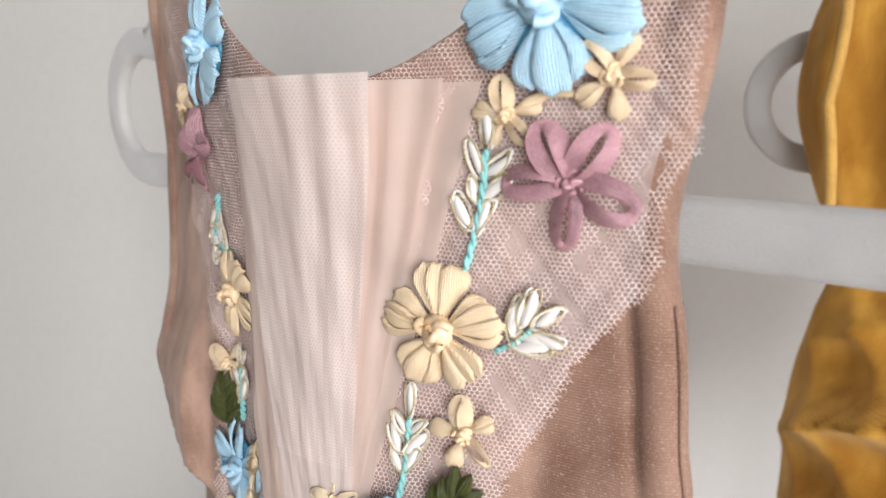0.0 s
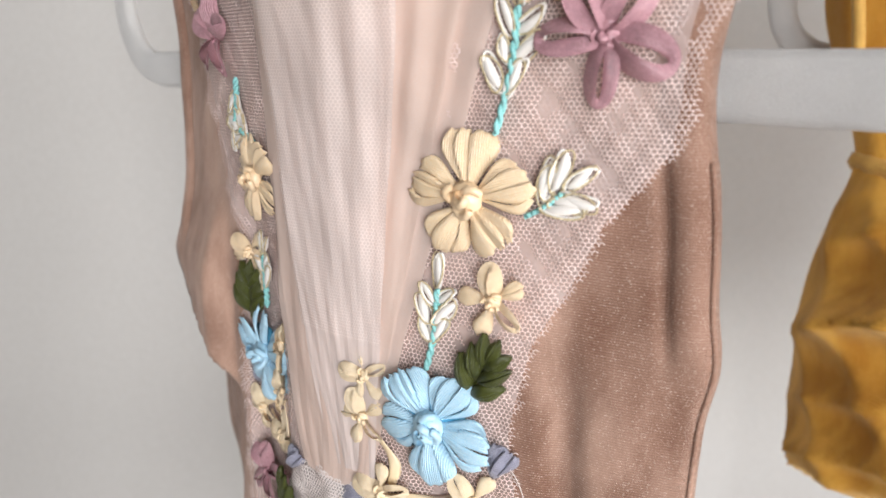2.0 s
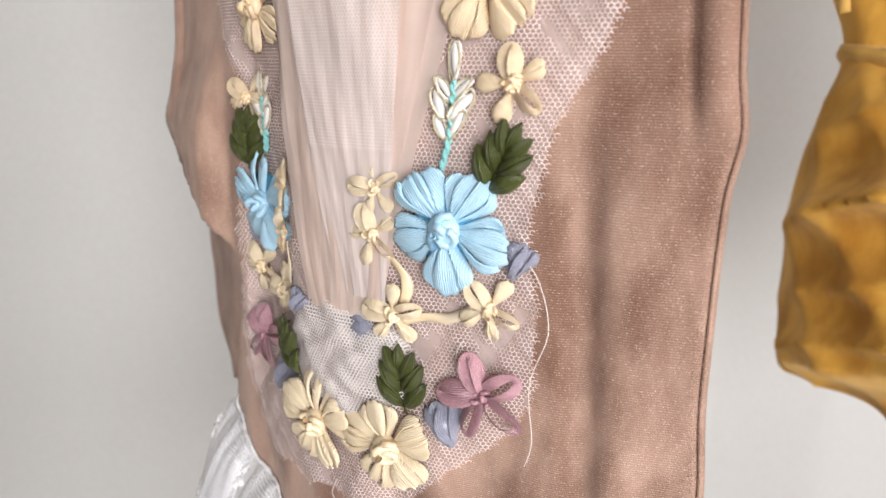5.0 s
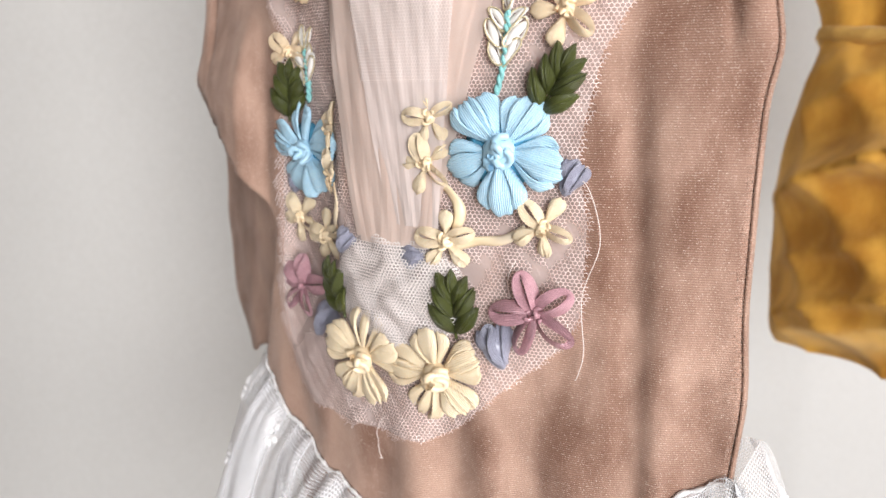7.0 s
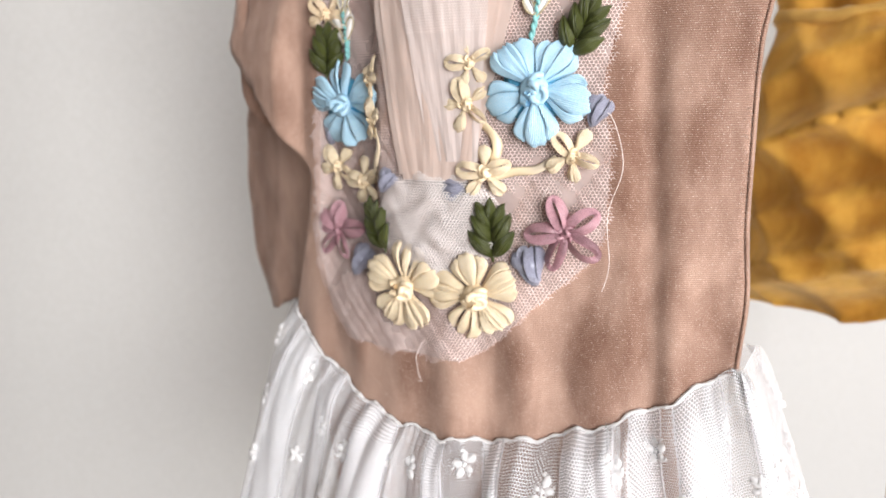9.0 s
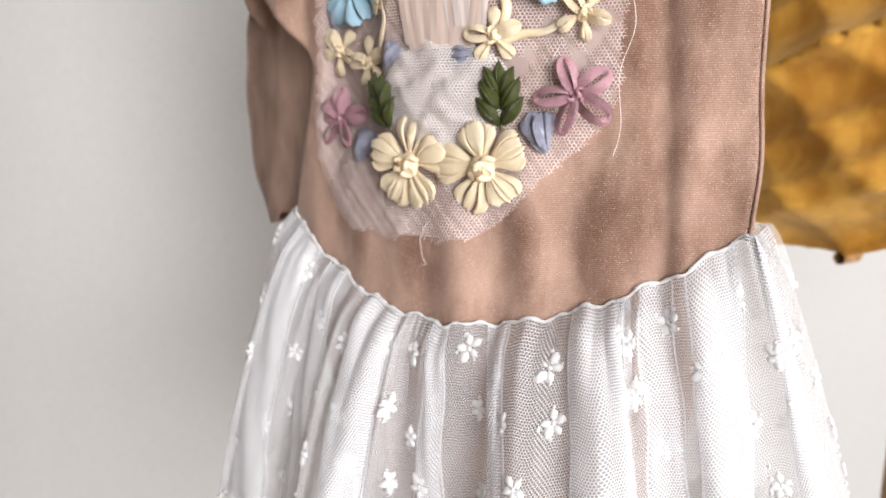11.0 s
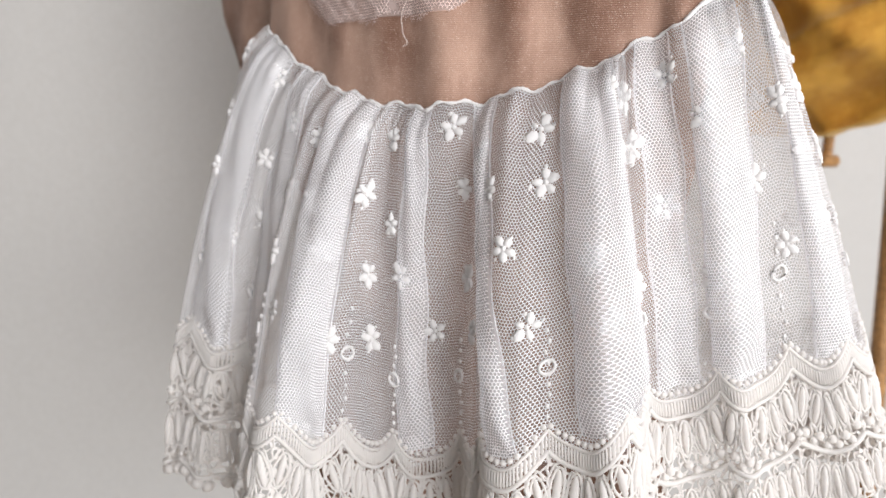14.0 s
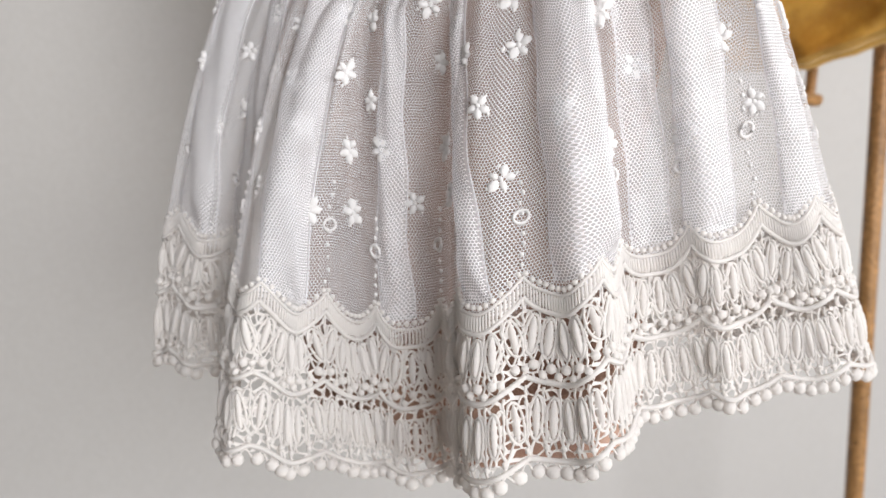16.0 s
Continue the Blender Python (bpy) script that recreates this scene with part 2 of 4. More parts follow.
def sheet(name, pts, wrap=False, thick=0.0, smooth=True):
    """A sheet from a grid of places (rows, cols, 3), with a second skin behind it if thick."""
    rows, cols = pts.shape[:2]
    v, f = pts.reshape(-1, 3), grid_faces(rows, cols, wrap)
    if thick:
        du = np.roll(pts, -1, 1) - np.roll(pts, 1, 1) if wrap else np.gradient(pts, axis=1)
        dv = np.gradient(pts, axis=0)
        nn = np.cross(du, dv)
        nn /= np.linalg.norm(nn, axis=2, keepdims=True) + 1e-12
        v2 = (pts - nn * thick).reshape(-1, 3)
        k = len(v)
        fs = [f, f[:, ::-1] + k]
        for edge in (np.arange(cols), np.arange(cols)[::-1] + (rows - 1) * cols):
            a, b = edge[:-1], edge[1:]
            fs.append(np.stack([b, a, a + k, b + k], 1))
        if not wrap:
            for edge in ((np.arange(rows) * cols)[::-1], np.arange(rows) * cols + cols - 1):
                a, b = edge[:-1], edge[1:]
                fs.append(np.stack([b, a, a + k, b + k], 1))
        v, f = np.concatenate([v, v2]), np.concatenate(fs)
    return mesh_np(name, v, f, smooth)


def tube_np(path, radius, sides=6, closed=False):
    """Places and quads of a tube along a path (n, 3); radius a number or an array."""
    path = np.asarray(path, float)
    n = len(path)
    r = np.broadcast_to(np.asarray(radius, float), (n,))
    tan = (np.roll(path, -1, 0) - np.roll(path, 1, 0)) if closed else np.gradient(path, axis=0)
    tan /= np.linalg.norm(tan, axis=1, keepdims=True) + 1e-12
    ref = np.array([0.31, 0.22, 0.92])
    a = np.cross(tan, ref)
    a /= np.linalg.norm(a, axis=1, keepdims=True) + 1e-12
    b = np.cross(tan, a)
    ang = np.linspace(0, 2 * np.pi, sides, endpoint=False)
    v = path[:, None] + r[:, None, None] * (np.cos(ang)[None, :, None] * a[:, None] + np.sin(ang)[None, :, None] * b[:, None])
    f = grid_faces(n, sides, True)
    if closed:
        j = np.arange(sides)
        f = np.concatenate([f, np.stack([(n - 1) * sides + j, (n - 1) * sides + (j + 1) % sides, (j + 1) % sides, j], 1)])
    return v.reshape(-1, 3), f


def blob_np(centre, ax, ay, az, rings=5, sides=8, rib=0.0):
    """An ellipsoid with the half axes ax, ay, az (vectors)."""
    th = np.linspace(0.12, np.pi - 0.12, rings)
    ph = np.linspace(0, 2 * np.pi, sides, endpoint=False)
    v = (np.asarray(centre) + np.cos(th)[:, None, None] * np.asarray(az) + (np.sin(th) * (1 + rib * (np.arange(rings) % 2)))[:, None, None] * (np.cos(ph)[None, :, None] * np.asarray(ax) + np.sin(ph)[None, :, None] * np.asarray(ay)))
    return v.reshape(-1, 3), grid_faces(rings, sides, True)


def joined(pieces):
    vs, fs, k = [], [], 0
    for v, f in pieces:
        vs.append(v)
        fs.append(f + k)
        k += len(v)
    return np.concatenate(vs), np.concatenate(fs)


def catmull(ctrl, n, closed=True):
    """n places on a smooth curve through the control places."""
    c = np.asarray(ctrl, float)
    k = len(c)
    t = np.linspace(0, k if closed else k - 1, n, endpoint=not closed)
    i = np.floor(t).astype(int)
    if not closed:
        i = np.minimum(i, k - 2)
    f = (t - i)[:, None]
    pick = (lambda j: c[j % k]) if closed else (lambda j: c[np.clip(j, 0, k - 1)])
    p0, p1, p2, p3 = pick(i - 1), pick(i), pick(i + 1), pick(i + 2)
    return 0.5 * (2 * p1 + (p2 - p0) * f + (2 * p0 - 5 * p1 + 4 * p2 - p3) * f ** 2 + (3 * p1 - p0 - 3 * p2 + p3) * f ** 3)


def step(x):
    x = np.clip(x, 0, 1)
    return x * x * (3 - 2 * x)


def wobble(a, b, seed=0):
    """Smooth irregular variation between about -1 and 1."""
    return (np.sin(a * 1.0 + seed) * np.cos(b * 1.3 + seed * 2.1) + 0.6 * np.sin(a * 2.3 - b * 1.7 + seed * 3.3) + 0.4 * np.cos(a * 3.9 + b * 4.3 + seed)) / 2


def net(name, place, a0, a1, b0, b1, cell, width, keep=None):
    """A hexagonal net: every strand a flat strip, laid by place(a, b) on a cloth that spans a and b when flat."""
    dx, dy = cell, cell * 0.866
    nx, ny = int((a1 - a0) / dx), int((b1 - b0) / dy)
    i, j = np.meshgrid(np.arange(nx), np.arange(ny), indexing="ij")
    cx = (a0 + (i + 0.5 * (j % 2)) * dx).ravel()
    cy = (b0 + j * dy).ravel()
    if keep is not None:
        ok = keep(cx, cy)
        cx, cy = cx[ok], cy[ok]
    r = cell / 1.732
    va, vb, quads = [], [], []
    k = 0
    for e in range(3):
        p, q = radians(30 + 60 * e), radians(90 + 60 * e)
        ax, ay, bx, by = cx + r * math.cos(p), cy + r * math.sin(p), cx + r * math.cos(q), cy + r * math.sin(q)
        ox, oy = math.cos((p + q) / 2) * width / 2, math.sin((p + q) / 2) * width / 2
        va += [ax - ox, bx - ox, bx + ox, ax + ox]
        vb += [ay - oy, by - oy, by + oy, ay + oy]
        m = len(cx)
        base = np.arange(m) + k
        quads.append(np.stack([base, base + m, base + 2 * m, base + 3 * m], 1))
        k += 4 * m
    return mesh_np(name, place(np.concatenate(va), np.concatenate(vb)), np.concatenate(quads), False)


# ---- the room ----
def box(name, lo, hi, mat, label, category="", kind="structure"):
    bm = bmesh.new()
    bmesh.ops.create_cube(bm, size=1, matrix=Matrix.LocRotScale([(a + b) / 2 for a, b in zip(lo, hi)], None, [b - a for a, b in zip(lo, hi)]))
    me = bpy.data.meshes.new(name)
    bm.to_mesh(me)
    bm.free()
    me.materials.append(mat)
    return tagged(new(name, me), label, category, "", kind)


WALL_Y = 0.74
box("wall_north", (-3.32, WALL_Y, 0.0), (1.9, WALL_Y + 0.12, 2.5), WALL, "plain off-white painted wall behind the clothes", "wall")
# side walls, floor and ceiling are unseen; their dark colours deepen the shadows
box("wall_west", (-3.32, -2.0, 0.0), (-3.2, WALL_Y, 2.5), LOW_BOUNCE_WALL, "unseen side wall, darkened to cut bounced light", "wall")
box("floor", (-3.32, -2.12, -0.1), (1.9, WALL_Y + 0.12, 0.0), BOARDS, "unseen brown oak floor boards, darkened to cut bounced light", "floor")
box("ceiling", (-3.32, -2.12, 2.5), (1.9, WALL_Y + 0.12, 2.6), LOW_BOUNCE_CEILING, "unseen ceiling, darkened to cut bounced light", "ceiling")


def wall_with_opening(name, lo, hi, axis, o0, o1, z0, z1):
    """A wall in one mesh with an opening through it: four butted blocks."""
    bm = bmesh.new()
    spans = [(lo[axis], o0, lo[2], hi[2]), (o1, hi[axis], lo[2], hi[2]), (o0, o1, z1, hi[2])] + ([(o0, o1, lo[2], z0)] if z0 > lo[2] else [])
    for a, b, c, d in spans:
        l, h = list(lo), list(hi)
        l[axis], h[axis], l[2], h[2] = a, b, c, d
        bmesh.ops.create_cube(bm, size=1, matrix=Matrix.LocRotScale([(p + q) / 2 for p, q in zip(l, h)], None, [q - p for p, q in zip(l, h)]))
    me = bpy.data.meshes.new(name)
    bm.to_mesh(me)
    bm.free()
    me.materials.append(LOW_BOUNCE_WALL)
    return tagged(new(name, me), "unseen wall, darkened to cut bounced light, with an opening for an area light", "wall", "", "structure")


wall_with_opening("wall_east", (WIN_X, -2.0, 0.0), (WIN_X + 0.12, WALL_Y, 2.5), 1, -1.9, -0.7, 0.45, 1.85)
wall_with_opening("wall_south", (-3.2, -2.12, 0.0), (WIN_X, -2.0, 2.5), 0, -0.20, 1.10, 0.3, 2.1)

# ---- the dress: its place and the shape of its bodice ----
# x along the hanger, y into the depth, z up
DRESS = pose(-0.03, 0.24, 0.0, 0, 0, -42)
CENTRE = -0.018


def front_depth(u, z):
    """How far the bodice's front stands out from the hanger's plane."""
    u, z = np.asarray(u, float), np.asarray(z, float)
    crown = 0.0125 + 0.0095 * step((1.2 - z) / 0.15)
    w = crown - np.where(u < CENTRE, 0.2, 0.3) * (np.sqrt((u - CENTRE) ** 2 + 0.0009) - 0.03)
    # shallow trough beside the panel, on the side that turns away
    w = w - 0.0075 * step((-0.034 - u) / 0.012) * (1 - step((-0.070 - u) / 0.014)) * step((z - 0.960) / 0.03) * step((1.14 - z) / 0.05)
    # lobe of cloth that hangs under one armhole, and the side panel set back below it
    line = 1.0300 + (-0.098 - u) * 1.08
    above = step((z - line) / 0.010 + 0.5)
    w = w + 0.010 * above * step((-0.090 - u) / 0.014) * step((1.125 - z) / 0.05)
    turn = np.interp(z, [0.95, 0.99, 1.03], [-0.105, -0.092, -0.083]) - u
    w = w - (1 - above) * (0.018 * step(turn / 0.012) + 0.06 * np.maximum(0, turn))
    # soft vertical drapes low on the bodice
    low = step((1.07 - z) / 0.1)
    w = w + low * 0.0022 * np.sin((u - 0.06) * 95) * step((u - 0.045) / 0.03) + low * 0.0012 * np.sin(u * 210 + 8 * z) * step((0.99 - z) / 0.05)
    w = w - 0.0038 * np.exp(-((u - 0.079 - 0.05 * (1.05 - z)) / 0.0055) ** 2) * step((1.11 - z) / 0.06) + 0.002 * np.exp(-((u - 0.096) / 0.012) ** 2) * step((1.11 - z) / 0.06)
    w = w + 0.0012 * step((0.975 - z) / 0.03) * np.sin(u * 150 + 2) * step((0.06 - np.abs(u + 0.02)) / 0.03)
    w = w + 0.0008 * wobble(u * 55, z * 40, 2)
    return w


def left_edge(z):
    z = np.asarray(z, float)
    at = np.array([0.90, 0.925, 0.962, 1.005, 1.050, 1.066, 1.074, 1.083, 1.092, 1.105, 1.125, 1.155, 1.19, 1.24, 1.32])
    edge = np.array([-0.146, -0.155, -0.172, -0.180, -0.174, -0.164, -0.154, -0.1460, -0.1435, -0.146, -0.151, -0.154, -0.155, -0.169, -0.172])
    return sum(np.interp(z + d, at, edge) for d in (-0.006, -0.003, 0, 0.003, 0.006)) / 5


def right_edge(z):
    z = np.asarray(z, float)
    return 0.1155 - 0.008 * np.exp(-((z - 1.172) / 0.035) ** 2) + 0.0025 * np.exp(-((z - 1.092) / 0.012) ** 2) + 0.002 * np.exp(-((z - 0.975) / 0.02) ** 2)


def waist(u):
    u = np.asarray(u, float)
    d = u + 0.006
    return 0.9015 + np.minimum(np.where(d > 0, 3.1, 4.4) * d * d, 0.044 - 0.40 * np.maximum(0, -d - 0.115)) + 0.0012 * np.sin(u * 260) + 0.0008 * np.sin(u * 570 + 1)


def neckline(u, low):
    d = np.abs(np.asarray(u, float) - 0.0)
    return np.minimum(low + 6.5 * d * d + 300 * np.maximum(0, d - 0.066) ** 2, 1.315)


def on_front(u, z, off=0.0):
    return np.stack([u, -(front_depth(u, z) + off), z], -1)


dress = thing("girls_dress", DRESS, "girl's dusty pink velvet dress with ribbon flowers and white lace skirt", "dress")
ROWS_N, COLS_N = 170, 150


def bodice_sheet(back):
    s = np.linspace(0, 1, COLS_N)
    q = np.linspace(0, 1, ROWS_N)
    Q, S = np.meshgrid(q, s, indexing="ij")
    u = -0.158 + 0.2735 * S
    top = neckline(u * 0.52, 1.13) - 0.004 if back else neckline(u, 1.2095)
    for _ in range(3):
        z = waist(u) + (top - waist(u)) * Q
        u = left_edge(z) + (right_edge(z) - left_edge(z)) * S
    edge_w = front_depth(u, z)
    x = np.clip(2 * S - 1, -1, 1)
    if back:
        w = edge_w[:, :1] * (1 - S) + edge_w[:, -1:] * S - 0.035 * (1 - x ** 4) ** 0.5 - 0.0008
    else:
        rim = np.minimum(u - left_edge(z), right_edge(z) - u)
        roll = np.sqrt(np.clip(1 - (1 - np.clip(rim / 0.004, 0, 1)) ** 2, 0, 1))
        arm = step((z - 1.085) / 0.02)
        w = edge_w - 0.004 * (1 - roll) + arm * (0.0016 * np.exp(-((rim - 0.006) / 0.004) ** 2) - 0.0022 * np.exp(-((rim - 0.0125) / 0.0014) ** 2))
    return np.stack([u, -w, z], -1)


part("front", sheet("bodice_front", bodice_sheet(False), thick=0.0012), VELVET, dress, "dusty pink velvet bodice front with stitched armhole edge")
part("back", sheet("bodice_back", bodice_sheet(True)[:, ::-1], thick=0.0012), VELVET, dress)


# ---- tulle laid over the front ----
def net_right(z):
    z = np.asarray(z, float)
    return np.interp(z, [0.93, 0.949, 0.9675, 0.988, 1.0, 1.035, 1.06, 1.091, 1.112, 1.131, 1.155, 1.2, 1.3], [-0.01, 0.021, 0.0385, 0.060, 0.0665, 0.068, 0.064, 0.0695, 0.080, 0.0875, 0.105, 0.117, 0.117])


def net_left(z):
    z = np.asarray(z, float)
    return -np.interp(z, [0.93, 0.941, 0.953, 0.98, 1.05, 1.1, 1.13, 1.16, 1.2, 1.3], [0.02, 0.061, 0.073, 0.084, 0.080, 0.077, 0.092, 0.108, 0.126, 0.135])


def net_keep(u, z):
    ragged = 0.0006 * np.sin(z * 700) + 0.0004 * np.sin(z * 2100 + 1)
    over = right_edge(z) - 0.0015 + 0.0055 * np.exp(-((z - 1.193) / 0.008) ** 2)
    low = 0.9375 + 0.004 * np.sin(u * 130 + 1.2) ** 2 + 0.0008 * np.sin(u * 1700)
    return (u < over) & (u < net_right(z) + ragged) & (u > net_left(z) + ragged) & (z > low) & (z < neckline(u, 1.2095) - 0.001)


def net_place(u, z):
    puff = 0.0022 + 0.0012 * wobble(u * 120, z * 95, 5) + 0.001 * wobble(u * 260, z * 210, 1)
    return on_front(u, z, puff)


part("tulle_overlay", net("tulle_overlay", net_place, -0.15, 0.12, 0.93, 1.31, 0.00150, 0.00027, net_keep), ROSE_NET, dress, "fine rose tulle netting with cut edges")

# ---- pleated peach panel at the front ----
def panel_place(x, y, fold, lift, left0, left1, right0, right1, z0, z1):
    """x and y run from 0 to 1 across and up the panel."""
    z = z0 + (z1 - z0) * y
    l, r = left0 + (left1 - left0) * y, right0 + (right1 - right0) * y
    u = l + (r - l) * x
    pleat = 0.5 + 0.5 * np.sin(2 * np.pi * (x * fold + 0.30 * np.sin(y * 3 + x * 5)))
    w = front_depth(u, z) + 0.0045 + lift * np.clip(y, 0, 2) ** 1.5 + (0.0004 + 0.0007 * y) * np.clip((r - l) / 0.07, 0.15, 1) * pleat * np.minimum(1, 1.2 * y + 0.12) + 0.0004 * wobble(x * 11 + 2 * y, y * 5, 3) + 0.00006 * wobble(x * 38, y * 7, 6)
    return np.stack([u, -w, z], -1)


X, Y = np.meshgrid(np.linspace(0, 1, 160), np.linspace(0, 1, 70))
part("inner_panel", sheet("inner_panel", panel_place(X, Y, 6, 0.0, -0.020, -0.050, 0.010, 0.046, 1.022, 1.2105)), PEACH, dress, "pleated peach tulle panel gathered at the bottom")
part("panel_lining", sheet("panel_lining", panel_place(X, Y, 4, -0.0025, -0.022, -0.058, 0.012, 0.056, 1.024, 1.2095)), PEACH, dress)
part("front_flap", sheet("front_flap", panel_place(X, Y, 3, 0.006, -0.006, -0.043, 0.015, 0.026, 1.03, 1.2125)), FLAP, dress, "free-standing pleated flap of pale peach tulle")
flap = lambda a, b: panel_place(a / 0.05, b / 0.19, 3, 0.0068, -0.0063, -0.0433, 0.0153, 0.0263, 1.0295, 1.2128)
flap_net = net("flap_net", flap, 0, 0.05, 0.055, 0.19, 0.00135, 0.00026)
part("flap_netting", flap_net, PEACH_NET, dress)

# milky second layer of tulle under the net, and the crumpled end of the panel
uu, zz = np.meshgrid(np.linspace(0, 1, 90), np.linspace(0, 1, 120))
zz = 0.9405 + (1.2085 - 0.9405) * zz
hu0, hu1 = net_left(zz) + 0.002, np.minimum(net_right(zz), right_edge(zz) - 0.004) - 0.002
hx = hu0 + (hu1 - hu0) * uu
hz = np.minimum(zz, neckline(hx, 1.2085))
part("tulle_haze", sheet("tulle_haze", on_front(hx, hz, 0.0014 + 0.0009 * wobble(hx * 90, hz * 60, 4))), HAZE, dress)
px, py = np.meshgrid(np.linspace(-1, 1, 60), np.linspace(-1, 1, 60))
rr = np.sqrt(px ** 2 + py ** 2)
kk = np.where(rr > 0, np.maximum(np.abs(px), np.abs(py)) / np.maximum(rr, 1e-6), 1)
px, py = px * kk, py * kk
pu, pz = -0.006 + 0.030 * px * (1 + 0.1 * py), 1.003 + 0.024 * py
part("tulle_puff", sheet("tulle_puff", on_front(pu, pz, 0.0022 + 0.0035 * np.clip(1 - px ** 2 - py ** 2, 0, 1) ** 0.6 + 0.0003 * np.sin(px * 9 + 2.5 * np.sin(py * 3)) + 0.00012 * np.sin(px * 23 + 4 * py + 2 * np.sin(py * 5)))), PUFF, dress, "crumpled pale tulle gathered under the panel")


def puff_place(u, z):
    x, y = (u + 0.006) / 0.030, (z - 1.003) / 0.024
    return on_front(u, z, 0.0034 + 0.0030 * np.clip(1 - x * x - y * y, 0, 1) ** 0.6 + 0.0006 * np.sin(u * 330 + 3 * np.sin(z * 190)) + 0.0003 * np.sin(z * 420 + 2.5 * np.sin(u * 260)))


for k, (cell, strand) in enumerate(((0.00135, 0.00040), (0.00155, 0.00036))):
    part("crumpled_net", net("crumpled_net", lambda u, z, k=k: puff_place(u + 0.0004 * k, z) + np.array([0, 0.0011 * k, 0]), -0.037, 0.026, 0.978, 1.028, cell, strand,
                             lambda u, z: ((u + 0.006) / 0.029) ** 2 + ((z - 1.003) / 0.023) ** 2 < 1 + 0.12 * np.sin(u * 400)), PUFF_NET, dress, "crumpled white tulle netting under the panel")

# ---- skirt ----
HEM = [(-0.165, -0.05, 0.722), (-0.145, 0.015, 0.722), (-0.130, 0.052, 0.721), (-0.120, 0.064, 0.721), (-0.106, 0.062, 0.720), (-0.092, 0.054, 0.716), (-0.072, 0.062, 0.708), (-0.057, 0.084, 0.699),
       (-0.047, 0.091, 0.697), (-0.038, 0.087, 0.696), (-0.030, 0.079, 0.692), (-0.022, 0.062, 0.686), (-0.012, 0.045, 0.680), (0.004, 0.031, 0.676), (0.021, 0.030, 0.678), (0.036, 0.046, 0.688), (0.049, 0.064, 0.695),
       (0.062, 0.063, 0.699), (0.076, 0.056, 0.702), (0.091, 0.051, 0.705), (0.100, 0.042, 0.708), (0.101, 0.015, 0.712), (0.110, 0.002, 0.715), (0.127, -0.005, 0.717), (0.146, -0.022, 0.719), (0.164, -0.037, 0.722), (0.184, -0.055, 0.725)]
HEM_BACK = [(0.170, -0.09, 0.725), (0.08, -0.12, 0.722), (-0.05, -0.13, 0.722), (-0.15, -0.11, 0.722)]
loop = catmull(HEM + HEM_BACK, 1500)
seg = np.linalg.norm(np.diff(np.vstack([loop, loop[:1]])[:, :2], axis=0), axis=1)
ARC = np.concatenate([[0], np.cumsum(seg)])
HEM_LEN = float(ARC[-1])
loop = np.vstack([loop, loop[:1]])


FOLDS = []
fold_rng = random.Random(4)
for knot in (2.6, 4.6, 6.6, 8.6, 10.6, 12.9, 15.2, 17.0, 19.2, 21.6, 23.4, 25.2):
    FOLDS.append((float(np.interp(knot / 31 * 1500, np.arange(1501), ARC)), fold_rng.uniform(-0.012, 0.012), fold_rng.uniform(0.008, 0.018), fold_rng.uniform(0.0040, 0.0105)))


def skirt_at(a, v):
    """The place at arc a along the hem and v above it (0 at the hem, 1 at the waist)."""
    a = np.asarray(a, float) % HEM_LEN
    hu, hw, hz = (np.interp(a, ARC, loop[:, k]) for k in range(3))
    front = step((hw + 0.075 + 0.35 * np.abs(hu + 0.01) * 0.0) / 0.03)
    wu = np.clip(-0.010 + 0.76 * (hu + 0.006), -0.134, 0.1165)
    wf = front_depth(wu, np.full_like(wu, 0.93)) + 0.001
    wb = -0.045 + 0 * wf
    ww = wf * front + wb * (1 - front)
    wz = waist(wu) + 0.0015 + 0.003 * step((wu - 0.1) / 0.015)
    t = np.clip(1 - np.asarray(v, float), 0, 1)
    g = t ** 0.78
    belly = 0.010 * np.sin(np.pi * np.clip(t, 0, 1)) ** 0.8 * front
    gather = (0.0022 * np.sin(a * 2 * np.pi / 0.033 + 4.5 * np.sin(a * 29)) * np.exp(-4.5 * t) + 0.0007 * np.sin(a * 2 * np.pi / 0.0098 + 5 * np.sin(a * 47)) * np.exp(-16 * t)) * step(t / 0.06 + 0.25) + 0.0035 * step(t / 0.06)
    crease = -0.0015 * t
    for at, lean, wide, tall in FOLDS:
        d = a - (at + lean * (t - 0.5))
        crease = crease + tall * np.exp(-(d / np.where(d < 0, wide, wide * 0.45)) ** 2) * (0.28 + 0.72 * t) * step(t / 0.10)
    u = wu + (hu - wu) * g
    w = ww + (hw - ww) * g + belly + gather + crease
    z = wz + (hz - wz) * t
    return u, w, z


def skirt_place(a, v, off=0.0):
    u, w, z = skirt_at(a, v)
    if np.any(off):
        e = 0.0008
        u1, w1, _ = skirt_at(np.asarray(a) + e, v)
        du, dw = u1 - u, w1 - w
        k = np.sqrt(du * du + dw * dw) + 1e-9
        u, w = u - dw / k * off, w + du / k * off
    return np.stack([u, -w, z], -1)


SKIRT_H = 0.225
LACE_H = 0.084
skirt = part("skirt", net("skirt_net", lambda a, b: skirt_place(a, b / SKIRT_H), 0, HEM_LEN, LACE_H - 0.008, SKIRT_H, 0.00138, 0.00035), WHITE_NET, dress, "gathered white tulle skirt with embroidery and crochet lace hem")
A, V = np.meshgrid(np.linspace(0, HEM_LEN, 700), np.linspace(0.31, 1, 46))
part("under_layer", sheet("under_layer", skirt_place(A, V, -0.003)), WHITE_VEIL, skirt, "second sheer white tulle layer")


